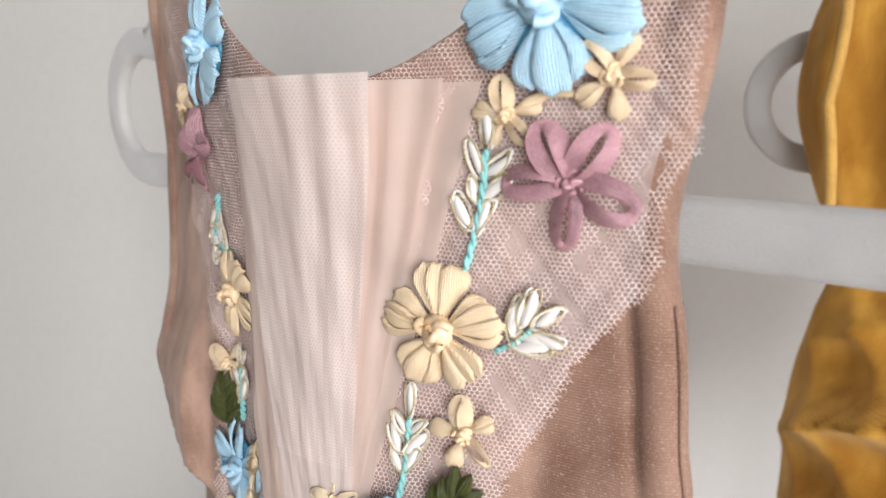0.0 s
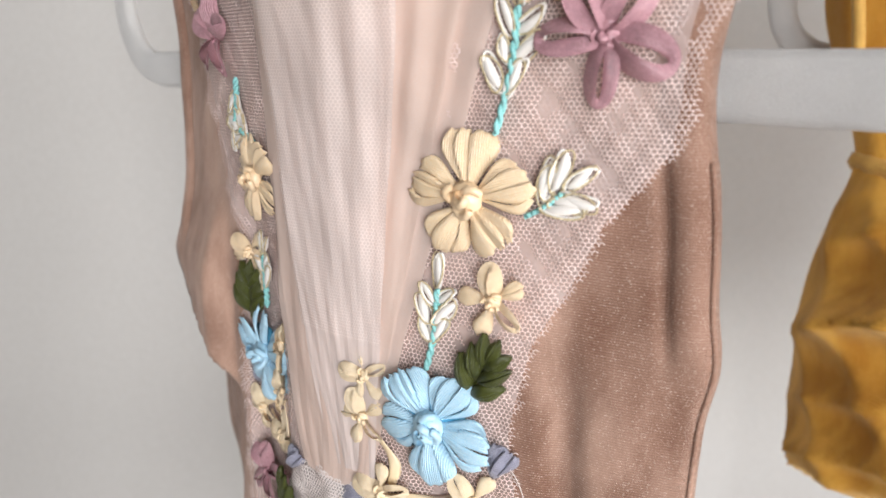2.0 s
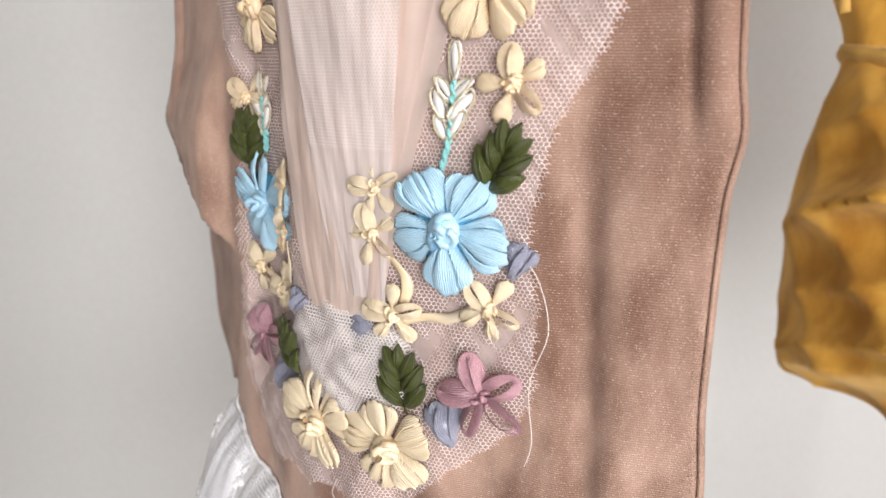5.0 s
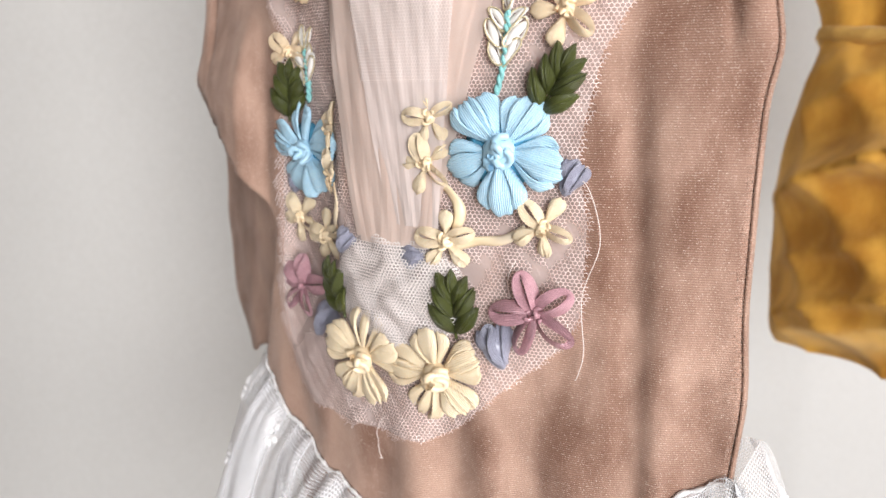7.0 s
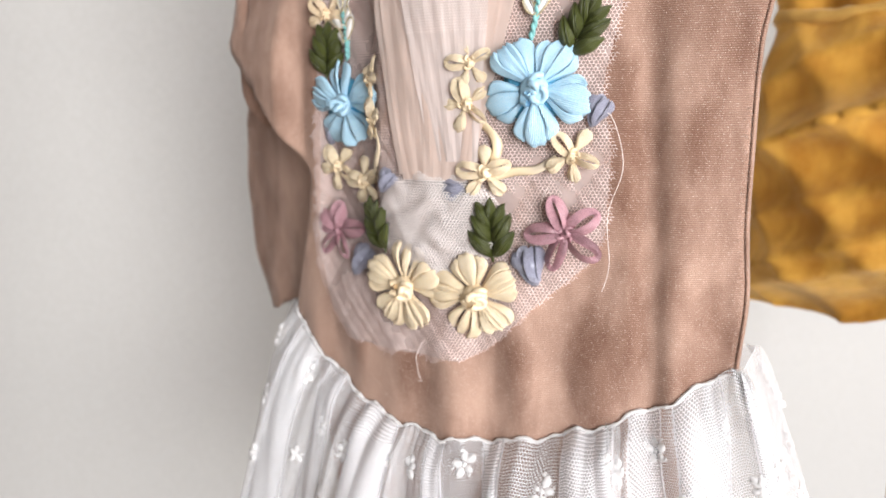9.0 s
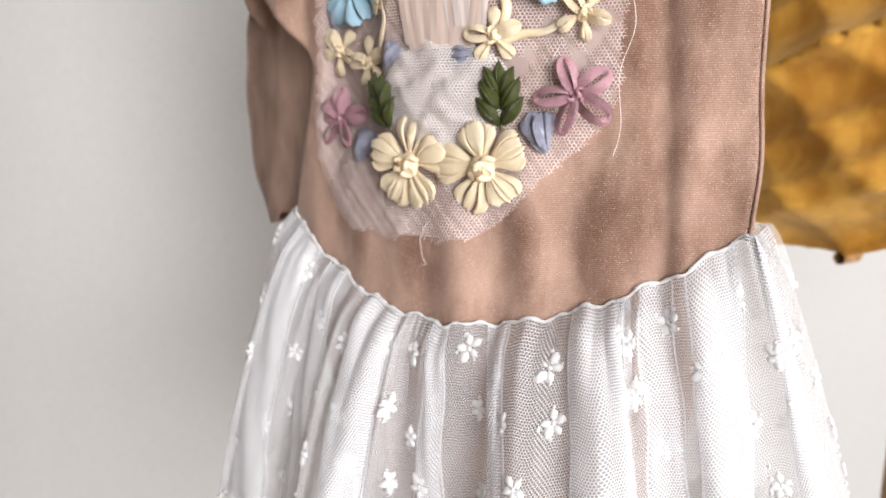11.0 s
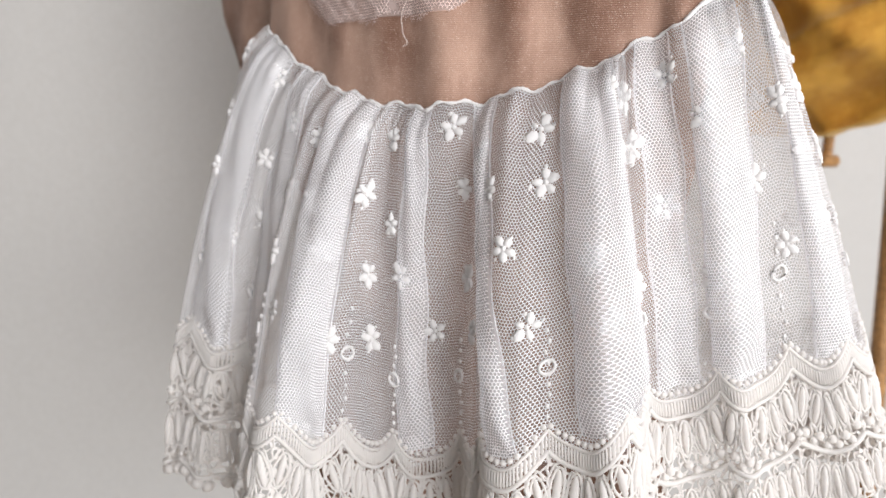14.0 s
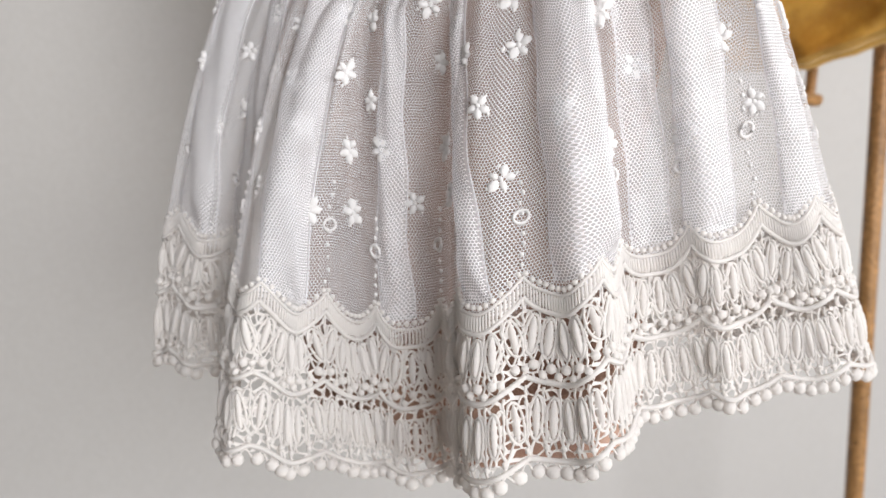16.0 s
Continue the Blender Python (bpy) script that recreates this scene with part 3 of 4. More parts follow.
def fold_layer(top0, top1, low0, low1, low, lift):
    """A rounded fold of doubled tulle on the skirt, given by its two edges at the waist and at its lower end."""
    wide, tall = (top1 - top0 + low1 - low0) / 2, (0.995 - low) * SKIRT_H

    def place(p, q):
        x, y = p / wide, q / tall
        v = low + (0.995 - low) * y
        side0, side1 = low0 + (top0 - low0) * y, low1 + (top1 - low1) * y
        arch = np.clip(np.sin(np.pi * np.clip(x, 0, 1)), 0, 1) ** 0.55
        off = -0.0004 + lift * arch * (1 - 0.6 * y) * step(y / 0.12) * step((1 - y) / 0.08 + 0.3) + 0.0004 * np.sin(x * 9 + y * 14)
        return skirt_place(side0 + (side1 - side0) * x + 0.0008 * np.sin(y * 17 + top0 * 90), v, off)

    x, y = np.meshgrid(np.linspace(0, wide, 22), np.linspace(0, tall, 46))
    part("pleat", sheet("pleat", place(x, y)), PLEAT, skirt, "doubled fold of white tulle")
    part("pleat_net", net("pleat_net", lambda p, q: place(p, q) - np.array([0, 0.0004, 0]), 0, wide, 0, tall, 0.00138, 0.00036), WHITE_NET, skirt)
    q = np.linspace(0, tall, 46)
    for edge in (0.0, wide):
        part("pleat_edge", mesh_np("pleat_edge", *tube_np(place(np.full(46, edge), q), 0.00032, 5)), WHITE_NET, skirt)


for row in ((0.1225, 0.1433, 0.1264, 0.1517, 0.365, 0.004), (0.1560, 0.1713, 0.1600, 0.1850, 0.365, 0.003), (0.2056, 0.2393, 0.2230, 0.2483, 0.37, 0.005), (0.2860, 0.2990, 0.2900, 0.3050, 0.365, 0.002),
            (0.3213, 0.3430, 0.3620, 0.3747, 0.365, 0.004), (0.3859, 0.4129, 0.3972, 0.4517, 0.37, 0.006), (0.4579, 0.4736, 0.4560, 0.4720, 0.37, 0.002), (0.4837, 0.5112, 0.4764, 0.5005, 0.365, 0.004), (0.5300, 0.5450, 0.5250, 0.5500, 0.365, 0.003)):
    fold_layer(*row)

# brown lining shorts under the skirt
def lining_shorts():
    q, c = np.meshgrid(np.linspace(0, 1, 24), np.linspace(0, 2 * np.pi, 72, endpoint=False), indexing="ij")
    wide = 0.105 - 0.012 * q + 0.004 * np.sin(q * 9)
    u = -0.006 + wide * np.cos(c)
    w = -0.022 + (0.034 - 0.008 * q) * np.sin(c) + 0.003 * np.sin(c * 9 + 3 * q)
    z = 0.925 - 0.250 * q + 0.02 * np.abs(np.cos(c))
    return np.stack([u, -w, z], -1)


part("lining_shorts", sheet("lining_shorts", lining_shorts(), wrap=True), VELVET, dress, "brown velvet lining under the sheer skirt")

# ---- crochet lace hem ----
UNITS = round(HEM_LEN / 0.0315)
UNIT = HEM_LEN / UNITS


def lace_line(a0, x, b, off):
    return skirt_place(a0 + x * UNIT, b / SKIRT_H, off)


def lace_blob(a0, x, b, ra, rb, rn, lean=0.0, rings=5, sides=7, rib=0.0):
    """A padded oval sewn on the cloth, ra across, rb along, rn proud."""
    p = skirt_place(np.array([a0 + x * UNIT]), np.array([b / SKIRT_H]))[0]
    pa = skirt_place(np.array([a0 + x * UNIT + 0.001]), np.array([b / SKIRT_H]))[0] - p
    pb = skirt_place(np.array([a0 + x * UNIT]), np.array([(b + 0.001) / SKIRT_H]))[0] - p
    pa, pb = pa / np.linalg.norm(pa), pb / np.linalg.norm(pb)
    nn = np.cross(pa, pb)
    nn /= np.linalg.norm(nn)
    up = pb * math.cos(lean) + pa * math.sin(lean)
    side = np.cross(up, nn)
    return blob_np(p, side * ra, nn * rn, up * rb, rings, sides, rib)


def lace_scallop(i):
    rng = random.Random(i)
    a0 = (i + 0.5) * UNIT
    bits = []
    jit = lambda s: rng.uniform(-s, s)
    xs = np.linspace(-0.5, 0.5, 73)
    rib = 1 + 0.30 * (np.arange(73) % 2)
    for base, bow, r in ((0.0779, 0.0100, 0.0006), (0.0702, 0.0098, 0.0008), (0.0436, 0.0060, 0.0010), (0.0136, 0.004, 0.0010)):
        bits.append(tube_np(lace_line(a0, xs, base + bow * (2 * xs) ** 2, 0.0004), r * rib, 5))
    for k in range(26):
        x = -0.48 + k / 26
        bits.append(lace_blob(a0, x, 0.0740 + 0.0100 * (2 * x) ** 2, 0.00056, 0.0040 + jit(0.0004), 0.0013, 0, 4, 6))
    for k in range(12):
        x = -0.46 + k * 0.0835
        bits.append(lace_blob(a0, x, 0.0803 + 0.0102 * (2 * x) ** 2 + jit(0.0002), 0.00125, 0.00115, 0.0012, 0, 5, 7))
    ang = np.linspace(0, 2 * np.pi, 28, endpoint=False)
    for k in range(5):
        x = -0.40 + 0.20 * k
        lean = -x * 0.6 + jit(0.12)
        for mid, bow, rb in ((0.0605, 0.0070, 0.0066), (0.0296, 0.0045, 0.0074)):
            b, ra, ln = mid + bow * (2 * x) ** 2, 0.00140 + jit(0.0002), lean * (1 if mid > 0.05 else 0.5)
            bits.append(lace_blob(a0, x, b, ra, rb, 0.0017, ln, 15, 7, 0.16))
            ex, ey = 1.75 * ra * np.cos(ang), 1.16 * rb * np.sin(ang)
            bits.append(tube_np(lace_line(a0, x + (ex * math.cos(ln) + ey * math.sin(ln)) / UNIT, b + ey * math.cos(ln) - ex * math.sin(ln), 0.0), 0.00048 * (1 + 0.45 * (np.arange(28) % 2)), 5, True))
        bits.append(lace_blob(a0, x + jit(0.02), 0.0490 + 0.0065 * (2 * x) ** 2 + jit(0.0005), 0.0021, 0.0020, 0.0019, 0, 5, 7))
        bits.append(lace_blob(a0, x + 0.10 + jit(0.02), 0.0462 + 0.0065 * (2 * x + 0.2) ** 2 + jit(0.0005), 0.0017, 0.0016, 0.0016, 0, 5, 7))
        bits.append(lace_blob(a0, x + 0.10, 0.0180 + 0.0035 * (2 * x) ** 2 + jit(0.0004), 0.0015, 0.0014, 0.0014, 0, 4, 6))
    for k in range(6):
        x = -0.4167 + k / 6
        bits.append(lace_blob(a0, x, 0.0088 + 0.0040 * (2 * x) ** 2 + jit(0.0007), 0.0027 + jit(0.0003), 0.0026, 0.0021, 0, 9, 8, 0.08))
    # thin looped threads that tie the ovals together
    zig = np.linspace(-0.5, 0.5, 61)
    for mid, amp, turns, bow, r in ((0.0650, 0.0035, 10, 0.008, 0.00046), (0.0545, 0.0040, 10, 0.007, 0.00050), (0.0345, 0.0036, 10, 0.005, 0.00046), (0.0220, 0.0042, 10, 0.004, 0.00052), (0.0100, 0.0022, 12, 0.004, 0.00045)):
        bits.append(tube_np(lace_line(a0, zig, mid + bow * (2 * zig) ** 2 + amp * np.sin(zig * 2 * np.pi * turns / 2 + mid * 900), 0.0), r, 4))
    for k in range(5):
        x = -0.5 + 0.2 * k
        bs = np.linspace(0.0145, 0.042, 14)
        bits.append(tube_np(lace_line(a0, np.full(14, x) + 0.012 * np.sin(bs * 1400), bs + 0.004 * (2 * x) ** 2, 0.0), 0.0005 * (1 + 0.35 * np.sin(np.arange(14) * 2.1)), 4))
        bs = np.linspace(0.0425, 0.073, 14)
        bits.append(tube_np(lace_line(a0, np.full(14, x) + 0.012 * np.sin(bs * 1300), bs + 0.007 * (2 * x) ** 2, 0.0), 0.0005 * (1 + 0.35 * np.sin(np.arange(14) * 2.1)), 4))
    return joined(bits)


for i in range(UNITS):
    part("lace_scallop", mesh_np("lace_scallop", *lace_scallop(i)), LACE, skirt, "cream crochet lace scallop with padded ovals" if i == 0 else "")


def lace_ground_place(a, b):
    """The knotted ground of the lace, drawn a little out of true like thread."""
    return skirt_place(a + 0.0007 * np.sin(b * 900 + a * 300), (b + 0.0007 * np.sin(a * 820 + b * 500)) / SKIRT_H, -0.0006 + 0.0005 * np.sin(a * 1900))


def lace_ground_keep(a, b):
    x = (a / UNIT) % 1.0 - 0.5
    return (b > 0.0105 + 0.004 * (2 * x) ** 2) & (b < 0.0700 + 0.0098 * (2 * x) ** 2)


for cell, strand, lift in ((0.0046, 0.00105, 0.0), (0.0046, 0.00060, 0.0006)):
    ground = net("lace_ground", lambda a, b, lift=lift: lace_ground_place(a, b) - np.array([0, lift, 0]), 0, HEM_LEN, 0.004, 0.082, cell, strand, lace_ground_keep)
    tagged(part("lace_ground", ground, LACE, skirt, "open knotted ground of the crochet lace"), kind="stuff")


def bead_line(i):
    """A rising row of sewn dots with one small ring, between two scallops."""
    rng = random.Random(i + 70)
    a0, bits = i * UNIT, []
    tall = rng.uniform(0.030, 0.046)
    for k in range(9):
        bits.append(lace_blob(a0, rng.uniform(-0.03, 0.03), 0.0925 + tall * k / 8, 0.0008 + 0.0002 * (k % 2), 0.0010, 0.0009, 0, 4, 6))
    ang = np.linspace(0, 2 * np.pi, 14, endpoint=False)
    bits.append(tube_np(lace_line(a0, 0.10 * np.cos(ang), 0.0935 + tall * 0.55 + 0.0026 * np.sin(ang), 0.0006), 0.0007, 5, True))
    return joined(bits)


for i in range(UNITS):
    part("embroidered_stem", mesh_np("embroidered_stem", *bead_line(i)), LACE_WHITE, skirt)


def sewn_flower(a, b, size, turn):
    bits = []
    for k in range(5):
        g = turn + k * 2 * math.pi / 5
        bits.append(lace_blob(a, size * math.cos(g) / UNIT, b + size * math.sin(g), size * 0.58, size * 0.72, 0.0012, math.pi / 2 - g, 4, 7))
    bits.append(lace_blob(a, 0, b, size * 0.35, size * 0.35, 0.0011, 0, 4, 6))
    for k in range(4):
        g = turn + 1.0 + k * 1.5
        bits.append(lace_blob(a, 1.75 * size * math.cos(g) / UNIT, b + 1.75 * size * math.sin(g), size * 0.22, size * 0.3, 0.0007, 0.4 * k, 3, 6))
    return joined(bits)


rng = random.Random(11)
for row, b in enumerate((0.206, 0.181, 0.155, 0.129)):
    a = 0.012 * row
    while a < HEM_LEN:
        part("embroidered_flower", mesh_np("embroidered_flower", *sewn_flower(a + rng.uniform(-0.006, 0.006), b + rng.uniform(-0.008, 0.008), rng.uniform(0.0028, 0.0038), rng.uniform(0, 6))), LACE_WHITE, skirt)
        a += 0.034

# gathered seam between bodice and skirt
su = np.linspace(-0.125, 0.1155, 160)
seam_path = np.stack([su, -(front_depth(su, waist(su)) + 0.0012), waist(su) + 0.0004], -1)
part("waist_seam", mesh_np("waist_seam", *tube_np(seam_path, 0.0008 * (1 + 0.35 * np.sin(np.arange(160) * 1.9) + 0.2 * np.sin(np.arange(160) * 0.43)), 6)), LACE_WHITE, dress, "gathered white waist seam")


# ---- ribbon flowers ----
def seat(u, z, turn=0.0, off=0.003, tip=0.0):
    """The seat of something sewn on the bodice: x and y along the cloth, z out of it."""
    e = 0.004
    base = on_front(np.array(u), np.array(z), off)
    tu = on_front(np.array(u + e), np.array(z), off) - on_front(np.array(u - e), np.array(z), off)
    tz = on_front(np.array(u), np.array(z + e), off) - on_front(np.array(u), np.array(z - e), off)
    tu, tz = Vector(tu).normalized(), Vector(tz).normalized()
    nn = tu.cross(tz).normalized()
    ty = nn.cross(tu)
    m = Matrix.Identity(4)
    for i in range(3):
        m[i][0], m[i][1], m[i][2], m[i][3] = tu[i], ty[i], nn[i], float(base[i])
    return m @ pose(0, 0, 0, tip, 0, turn)


def petal_np(width, strips, lift, seed, gap=0.0, point=0.55, rough=0.05):
    """A petal of unit length along x: flat satin ribbon folds, each lapped over the next, drawn together at the heart."""
    rng = random.Random(seed)
    bits = []
    a = np.linspace(0, 1, 15)
    b = np.array([-1, -0.80, -0.5, -0.15, 0.2, 0.5, 0.80, 1])
    n, k8 = len(a), len(b)
    prof = (0.15 + 0.85 * step(a / 0.80)) * np.sqrt(np.clip(1 - (0.25 + 0.70 * point) * np.clip((a - 0.74) / 0.26, 0, 1) ** 2.5, 0.02, 1))
    if point > 0.9:
        prof = np.sin(np.pi * (0.07 + 0.90 * a)) ** 0.8
    cuts = np.cumsum([0] + [rng.uniform(0.6, 1.4) for _ in range(strips)])
    cuts = -1 + 2 * cuts / cuts[-1]
    way = rng.choice((-1, 1))
    for k in range(strips):
        c, part_of = (cuts[k] + cuts[k + 1]) / 2, (cuts[k + 1] - cuts[k]) / 2
        half = width * prof * (part_of * 1.00 if strips > 1 else 1.0) * (1 - gap) + 0.010
        stretch = 1 - 0.13 * abs(c) ** 2 + rng.uniform(-rough, rough)
        lat = c * width * prof * (1 + 0.25 * gap)
        A, B = np.meshgrid(a, b, indexing="ij")
        s = (lat[:, None] + half[:, None] * B) / (width * np.maximum(prof, 0.1)[:, None])
        dome = lift * np.sin(np.pi * np.clip(0.04 + 0.93 * A, 0, 1)) ** 0.7 * (1 - 0.55 * np.clip(s, -1.15, 1.15) ** 2)
        f1, f2 = rng.uniform(0, 6), rng.uniform(0, 6)
        fold = 0.014 * np.sin(B * 3.2 + f1 + A) + 0.006 * np.sin(B * 6 + f2 - A)
        edge = -0.050 * (np.abs(B) > 0.97) * (0.5 + 0.5 * np.sin(np.pi * np.clip(A, 0, 0.8)))
        zz = dome + way * rng.uniform(0.015, 0.050) * B * (0.25 + A) + fold * np.sin(np.pi * A) + edge + rng.uniform(0, 0.012) * A
        yy = lat[:, None] + half[:, None] * B
        xx = 0.05 + A * stretch * (1 - 0.05 * np.abs(B) ** 3 * A) + 0.022 * np.sin(B * 5 + f1) * A ** 4
        v, f = np.stack([xx, yy, zz], -1).reshape(-1, 3), grid_faces(n, k8)
        v2, m, last = v - np.array([0, 0, 0.014]), len(v), (n - 1) * k8
        rim = np.array([[i * k8, (i + 1) * k8, (i + 1) * k8 + m, i * k8 + m] for i in range(n - 1)] + [[(i + 1) * k8 - 1, (i + 1) * k8 - 1 + m, (i + 2) * k8 - 1 + m, (i + 2) * k8 - 1] for i in range(n - 1)]
                       + [[last + j, last + j + 1, last + j + 1 + m, last + j + m] for j in range(k8 - 1)])
        bits.append((np.concatenate([v, v2]), np.concatenate([f, f[:, ::-1] + m, rim])))
    return joined(bits)


def loop_petal_np(width, lift, seed, ribbon=0.20):
    """A petal of unit length: one ribbon out and back, open in the middle."""
    rng = random.Random(seed)
    k = 34
    t = np.linspace(0, 1, k)
    ang = t * 2 * np.pi
    x = 0.52 - 0.48 * np.cos(ang)
    y = width * np.sin(ang) * (0.55 + 0.45 * x) * 0.82
    z = lift * np.clip(np.sin(np.pi * np.clip(x, 0, 1) * 0.9 + 0.1), 0, 1) ** 0.7 + 0.03
    b = np.linspace(-1, 1, 6)
    tan = np.gradient(np.stack([x, y], -1), axis=0)
    tan /= np.linalg.norm(tan, axis=1, keepdims=True) + 1e-9
    nrm = np.stack([-tan[:, 1], tan[:, 0]], -1)
    r = ribbon * (0.55 + 0.45 * np.sin(np.pi * np.clip(x, 0, 1)) ** 0.7)
    lean = 0.10 * np.sin(ang + rng.uniform(-0.4, 0.4))
    pts = np.stack([x[:, None] + nrm[:, :1] * b * r[:, None], y[:, None] + nrm[:, 1:] * b * r[:, None],
                    z[:, None] + (1 - b * b)[None] * 0.018 - 0.42 * r[:, None] * b[None] + lean[:, None] * b[None] + 0.012 * np.sin(b * 7 + seed)[None]], -1)
    v, f = pts.reshape(-1, 3), grid_faces(k, 6)
    v2 = v - np.array([0, 0, 0.025])
    return np.concatenate([v, v2]), np.concatenate([f, f[:, ::-1] + len(v)])


def knot_np(seed, size):
    """Small twisted rolls of ribbon at the heart of a flower."""
    rng = random.Random(seed)
    bits = []
    for k in range(4):
        g = rng.uniform(0, 6.28) if k else 0
        cx, cy = (0 if k == 3 else 0.45 * size * math.cos(k * 2.1 + g * 0.2)), (0 if k == 3 else 0.45 * size * math.sin(k * 2.1 + g * 0.2))
        t = np.linspace(0, 4.6, 16)
        rr = size * (0.42 if k < 3 else 0.30)
        path = np.stack([cx + rr * np.cos(t + g), cy + rr * np.sin(t + g) * 0.8, size * (0.75 + 0.22 * np.sin(t * 1.3 + k)) + (0.25 * size if k == 3 else 0) + 0 * t], -1)
        bits.append(tube_np(path, size * 0.20 * (1 + 0.15 * np.sin(t * 9)), 7))
    bits.append(blob_np((0, 0, size * 0.45), (size * 0.85, 0, 0), (0, size * 0.85, 0), (0, 0, size * 0.5), 5, 10))
    return joined(bits)


PETALS = {}


def petal_mesh(kind, mat, i):
    key = (kind, mat.name, i)
    if key not in PETALS:
        if kind == "full":
            v, f = petal_np(0.440, 4 - i % 2, 0.17, i * 7 + 1, 0.0, 0.28, 0.06)
        elif kind == "split":
            v, f = petal_np(0.44, 3, 0.19, i * 7 + 2, 0.22, 0.35, 0.05)
        elif kind == "loop":
            v, f = loop_petal_np(0.31, 0.20, i * 5 + 3, 0.145)
        elif kind == "closed":
            v, f = loop_petal_np(0.235, 0.20, i * 7 + 4, 0.130)
        elif kind == "leaf":
            v, f = petal_np(0.23, 2, 0.30, i * 7 + 6, 0.0, 1.0)
        elif kind == "bud":
            v, f = petal_np(0.40, 2, 0.25, i * 7 + 9, 0.05, 0.7)
        else:
            v, f = petal_np(0.27, 1 + i % 2, 0.20, i * 7 + 5, 0.0, 0.75)
        me = mesh_np("petal", v, f)
        me.materials.append(mat)
        PETALS[key] = me
    return PETALS[key]


def ribbon_flower(name, label, mat, u, z, radius, turn, kinds, angles=None, lengths=None, knot=0.32, off=0.0035):
    """kinds: one petal kind for each petal."""
    rng = random.Random(int(abs(u) * 1e4 + z * 1e4))
    heart = part(name, mesh_np("heart", *knot_np(int(z * 1e4), radius * knot)), mat, dress, label, seat(u, z, turn, off))
    n = len(kinds)
    for k, kind in enumerate(kinds):
        ang = angles[k] if angles else 360 * k / n + rng.uniform(-6, 6)
        length = radius * 0.95 * (lengths[k] if lengths else rng.uniform(0.93, 1.05))
        m = pose(0, 0, 0.0004 * (k % 2), 0, 0, ang) @ pose(0, 0, 0, rng.uniform(-13, 13), rng.uniform(-10, 3), 0) @ Matrix.Diagonal((length, length * rng.uniform(0.94, 1.06), length, 1))
        part("petal", petal_mesh(kind, mat, rng.randrange(4)), mat, heart, "", m)
    if mat is BLUE:
        part("under_stitch", mesh_np("under_stitch", *blob_np((0, 0, 0.0002), (radius * 0.62, 0, 0), (0, radius * 0.62, 0), (0, 0, 0.0009), 5, 14)), BLUE_DARK, heart, "darker blue stitching")
    return heart


BIG = ("full",) * 5
BLUE_L, CREAM_L, MAUVE_L, STAR_L = "pale blue satin ribbon flower with knotted centre", "cream satin ribbon flower with pleated petals", "dusty mauve ribbon flower with looped petals", "small cream ribbon star flower"
ribbon_flower("blue_ribbon_flower", BLUE_L, BLUE, 0.0734, 1.2300, 0.0262, -8, BIG)
ribbon_flower("blue_ribbon_flower", BLUE_L, BLUE, 0.0375, 1.0590, 0.0218, 55, BIG, [0, 70, 145, 218, 290])
ribbon_flower("blue_ribbon_flower", BLUE_L, BLUE, -0.0608, 1.0540, 0.0212, 20, ("full", "split", "full", "full", "split"))
ribbon_flower("blue_ribbon_flower", BLUE_L, BLUE, -0.0780, 1.2262, 0.0238, 35, ("full", "split", "full", "split", "full"))
ribbon_flower("cream_ribbon_flower", CREAM_L, CREAM, 0.0459, 1.1352, 0.0208, 18, BIG, [0, 72, 146, 222, 290])
ribbon_flower("cream_ribbon_flower", CREAM_L, PALE_CREAM, 0.0135, 0.9729, 0.0210, 30, ("full", "full", "full", "split", "full"))
ribbon_flower("cream_ribbon_flower", CREAM_L, PALE_CREAM, -0.0203, 0.9733, 0.0205, 15, ("full", "split", "full", "full", "full"))
ribbon_flower("cream_ribbon_flower", CREAM_L, CREAM, -0.0555, 1.1310, 0.0185, 40, BIG)
ribbon_flower("mauve_ribbon_flower", MAUVE_L, MAUVE, 0.0825, 1.1818, 0.0198, 55, ("loop", "loop", "closed", "closed", "loop"), [0, 65, 128, 210, 282], knot=0.22)
ribbon_flower("mauve_ribbon_flower", MAUVE_L, MAUVE, 0.0502, 1.0018, 0.0168, 35, ("loop", "closed", "closed", "closed", "loop"), [0, 78, 150, 215, 290], knot=0.24)
ribbon_flower("mauve_ribbon_flower", MAUVE_L, MAUVE, -0.0685, 0.9928, 0.0162, 80, ("closed", "loop", "closed", "closed", "closed"), knot=0.24)
ribbon_flower("mauve_ribbon_flower", MAUVE_L, MAUVE, -0.0877, 1.1850, 0.0180, 10, ("closed", "closed", "loop", "closed", "closed"), knot=0.22)
STAR = ("star", "loop", "star", "star", "closed")
for u, z, r, turn in ((0.0920, 1.2099, 0.0122, 70), (0.0638, 1.1998, 0.0110, 25), (0.0565, 1.1047, 0.0122, 30), (0.0111, 1.0699, 0.0104, 100), (0.0097, 1.0535, 0.0112, 35), (0.0175, 1.0257, 0.0122, 95),
                      (0.0520, 1.0329, 0.0115, 60), (-0.0400, 1.0650, 0.0105, 80), (-0.0370, 1.0470, 0.0105, 20), (-0.0683, 1.0246, 0.0120, 45), (-0.0493, 1.0186, 0.0120, 100), (-0.1112, 1.2033, 0.0110, 10), (-0.0734, 1.0958, 0.0105, 60)):
    ribbon_flower("cream_star_flower", STAR_L, CREAM if z > 1.08 else PALE_CREAM, u, z, r, turn, STAR, knot=0.30)


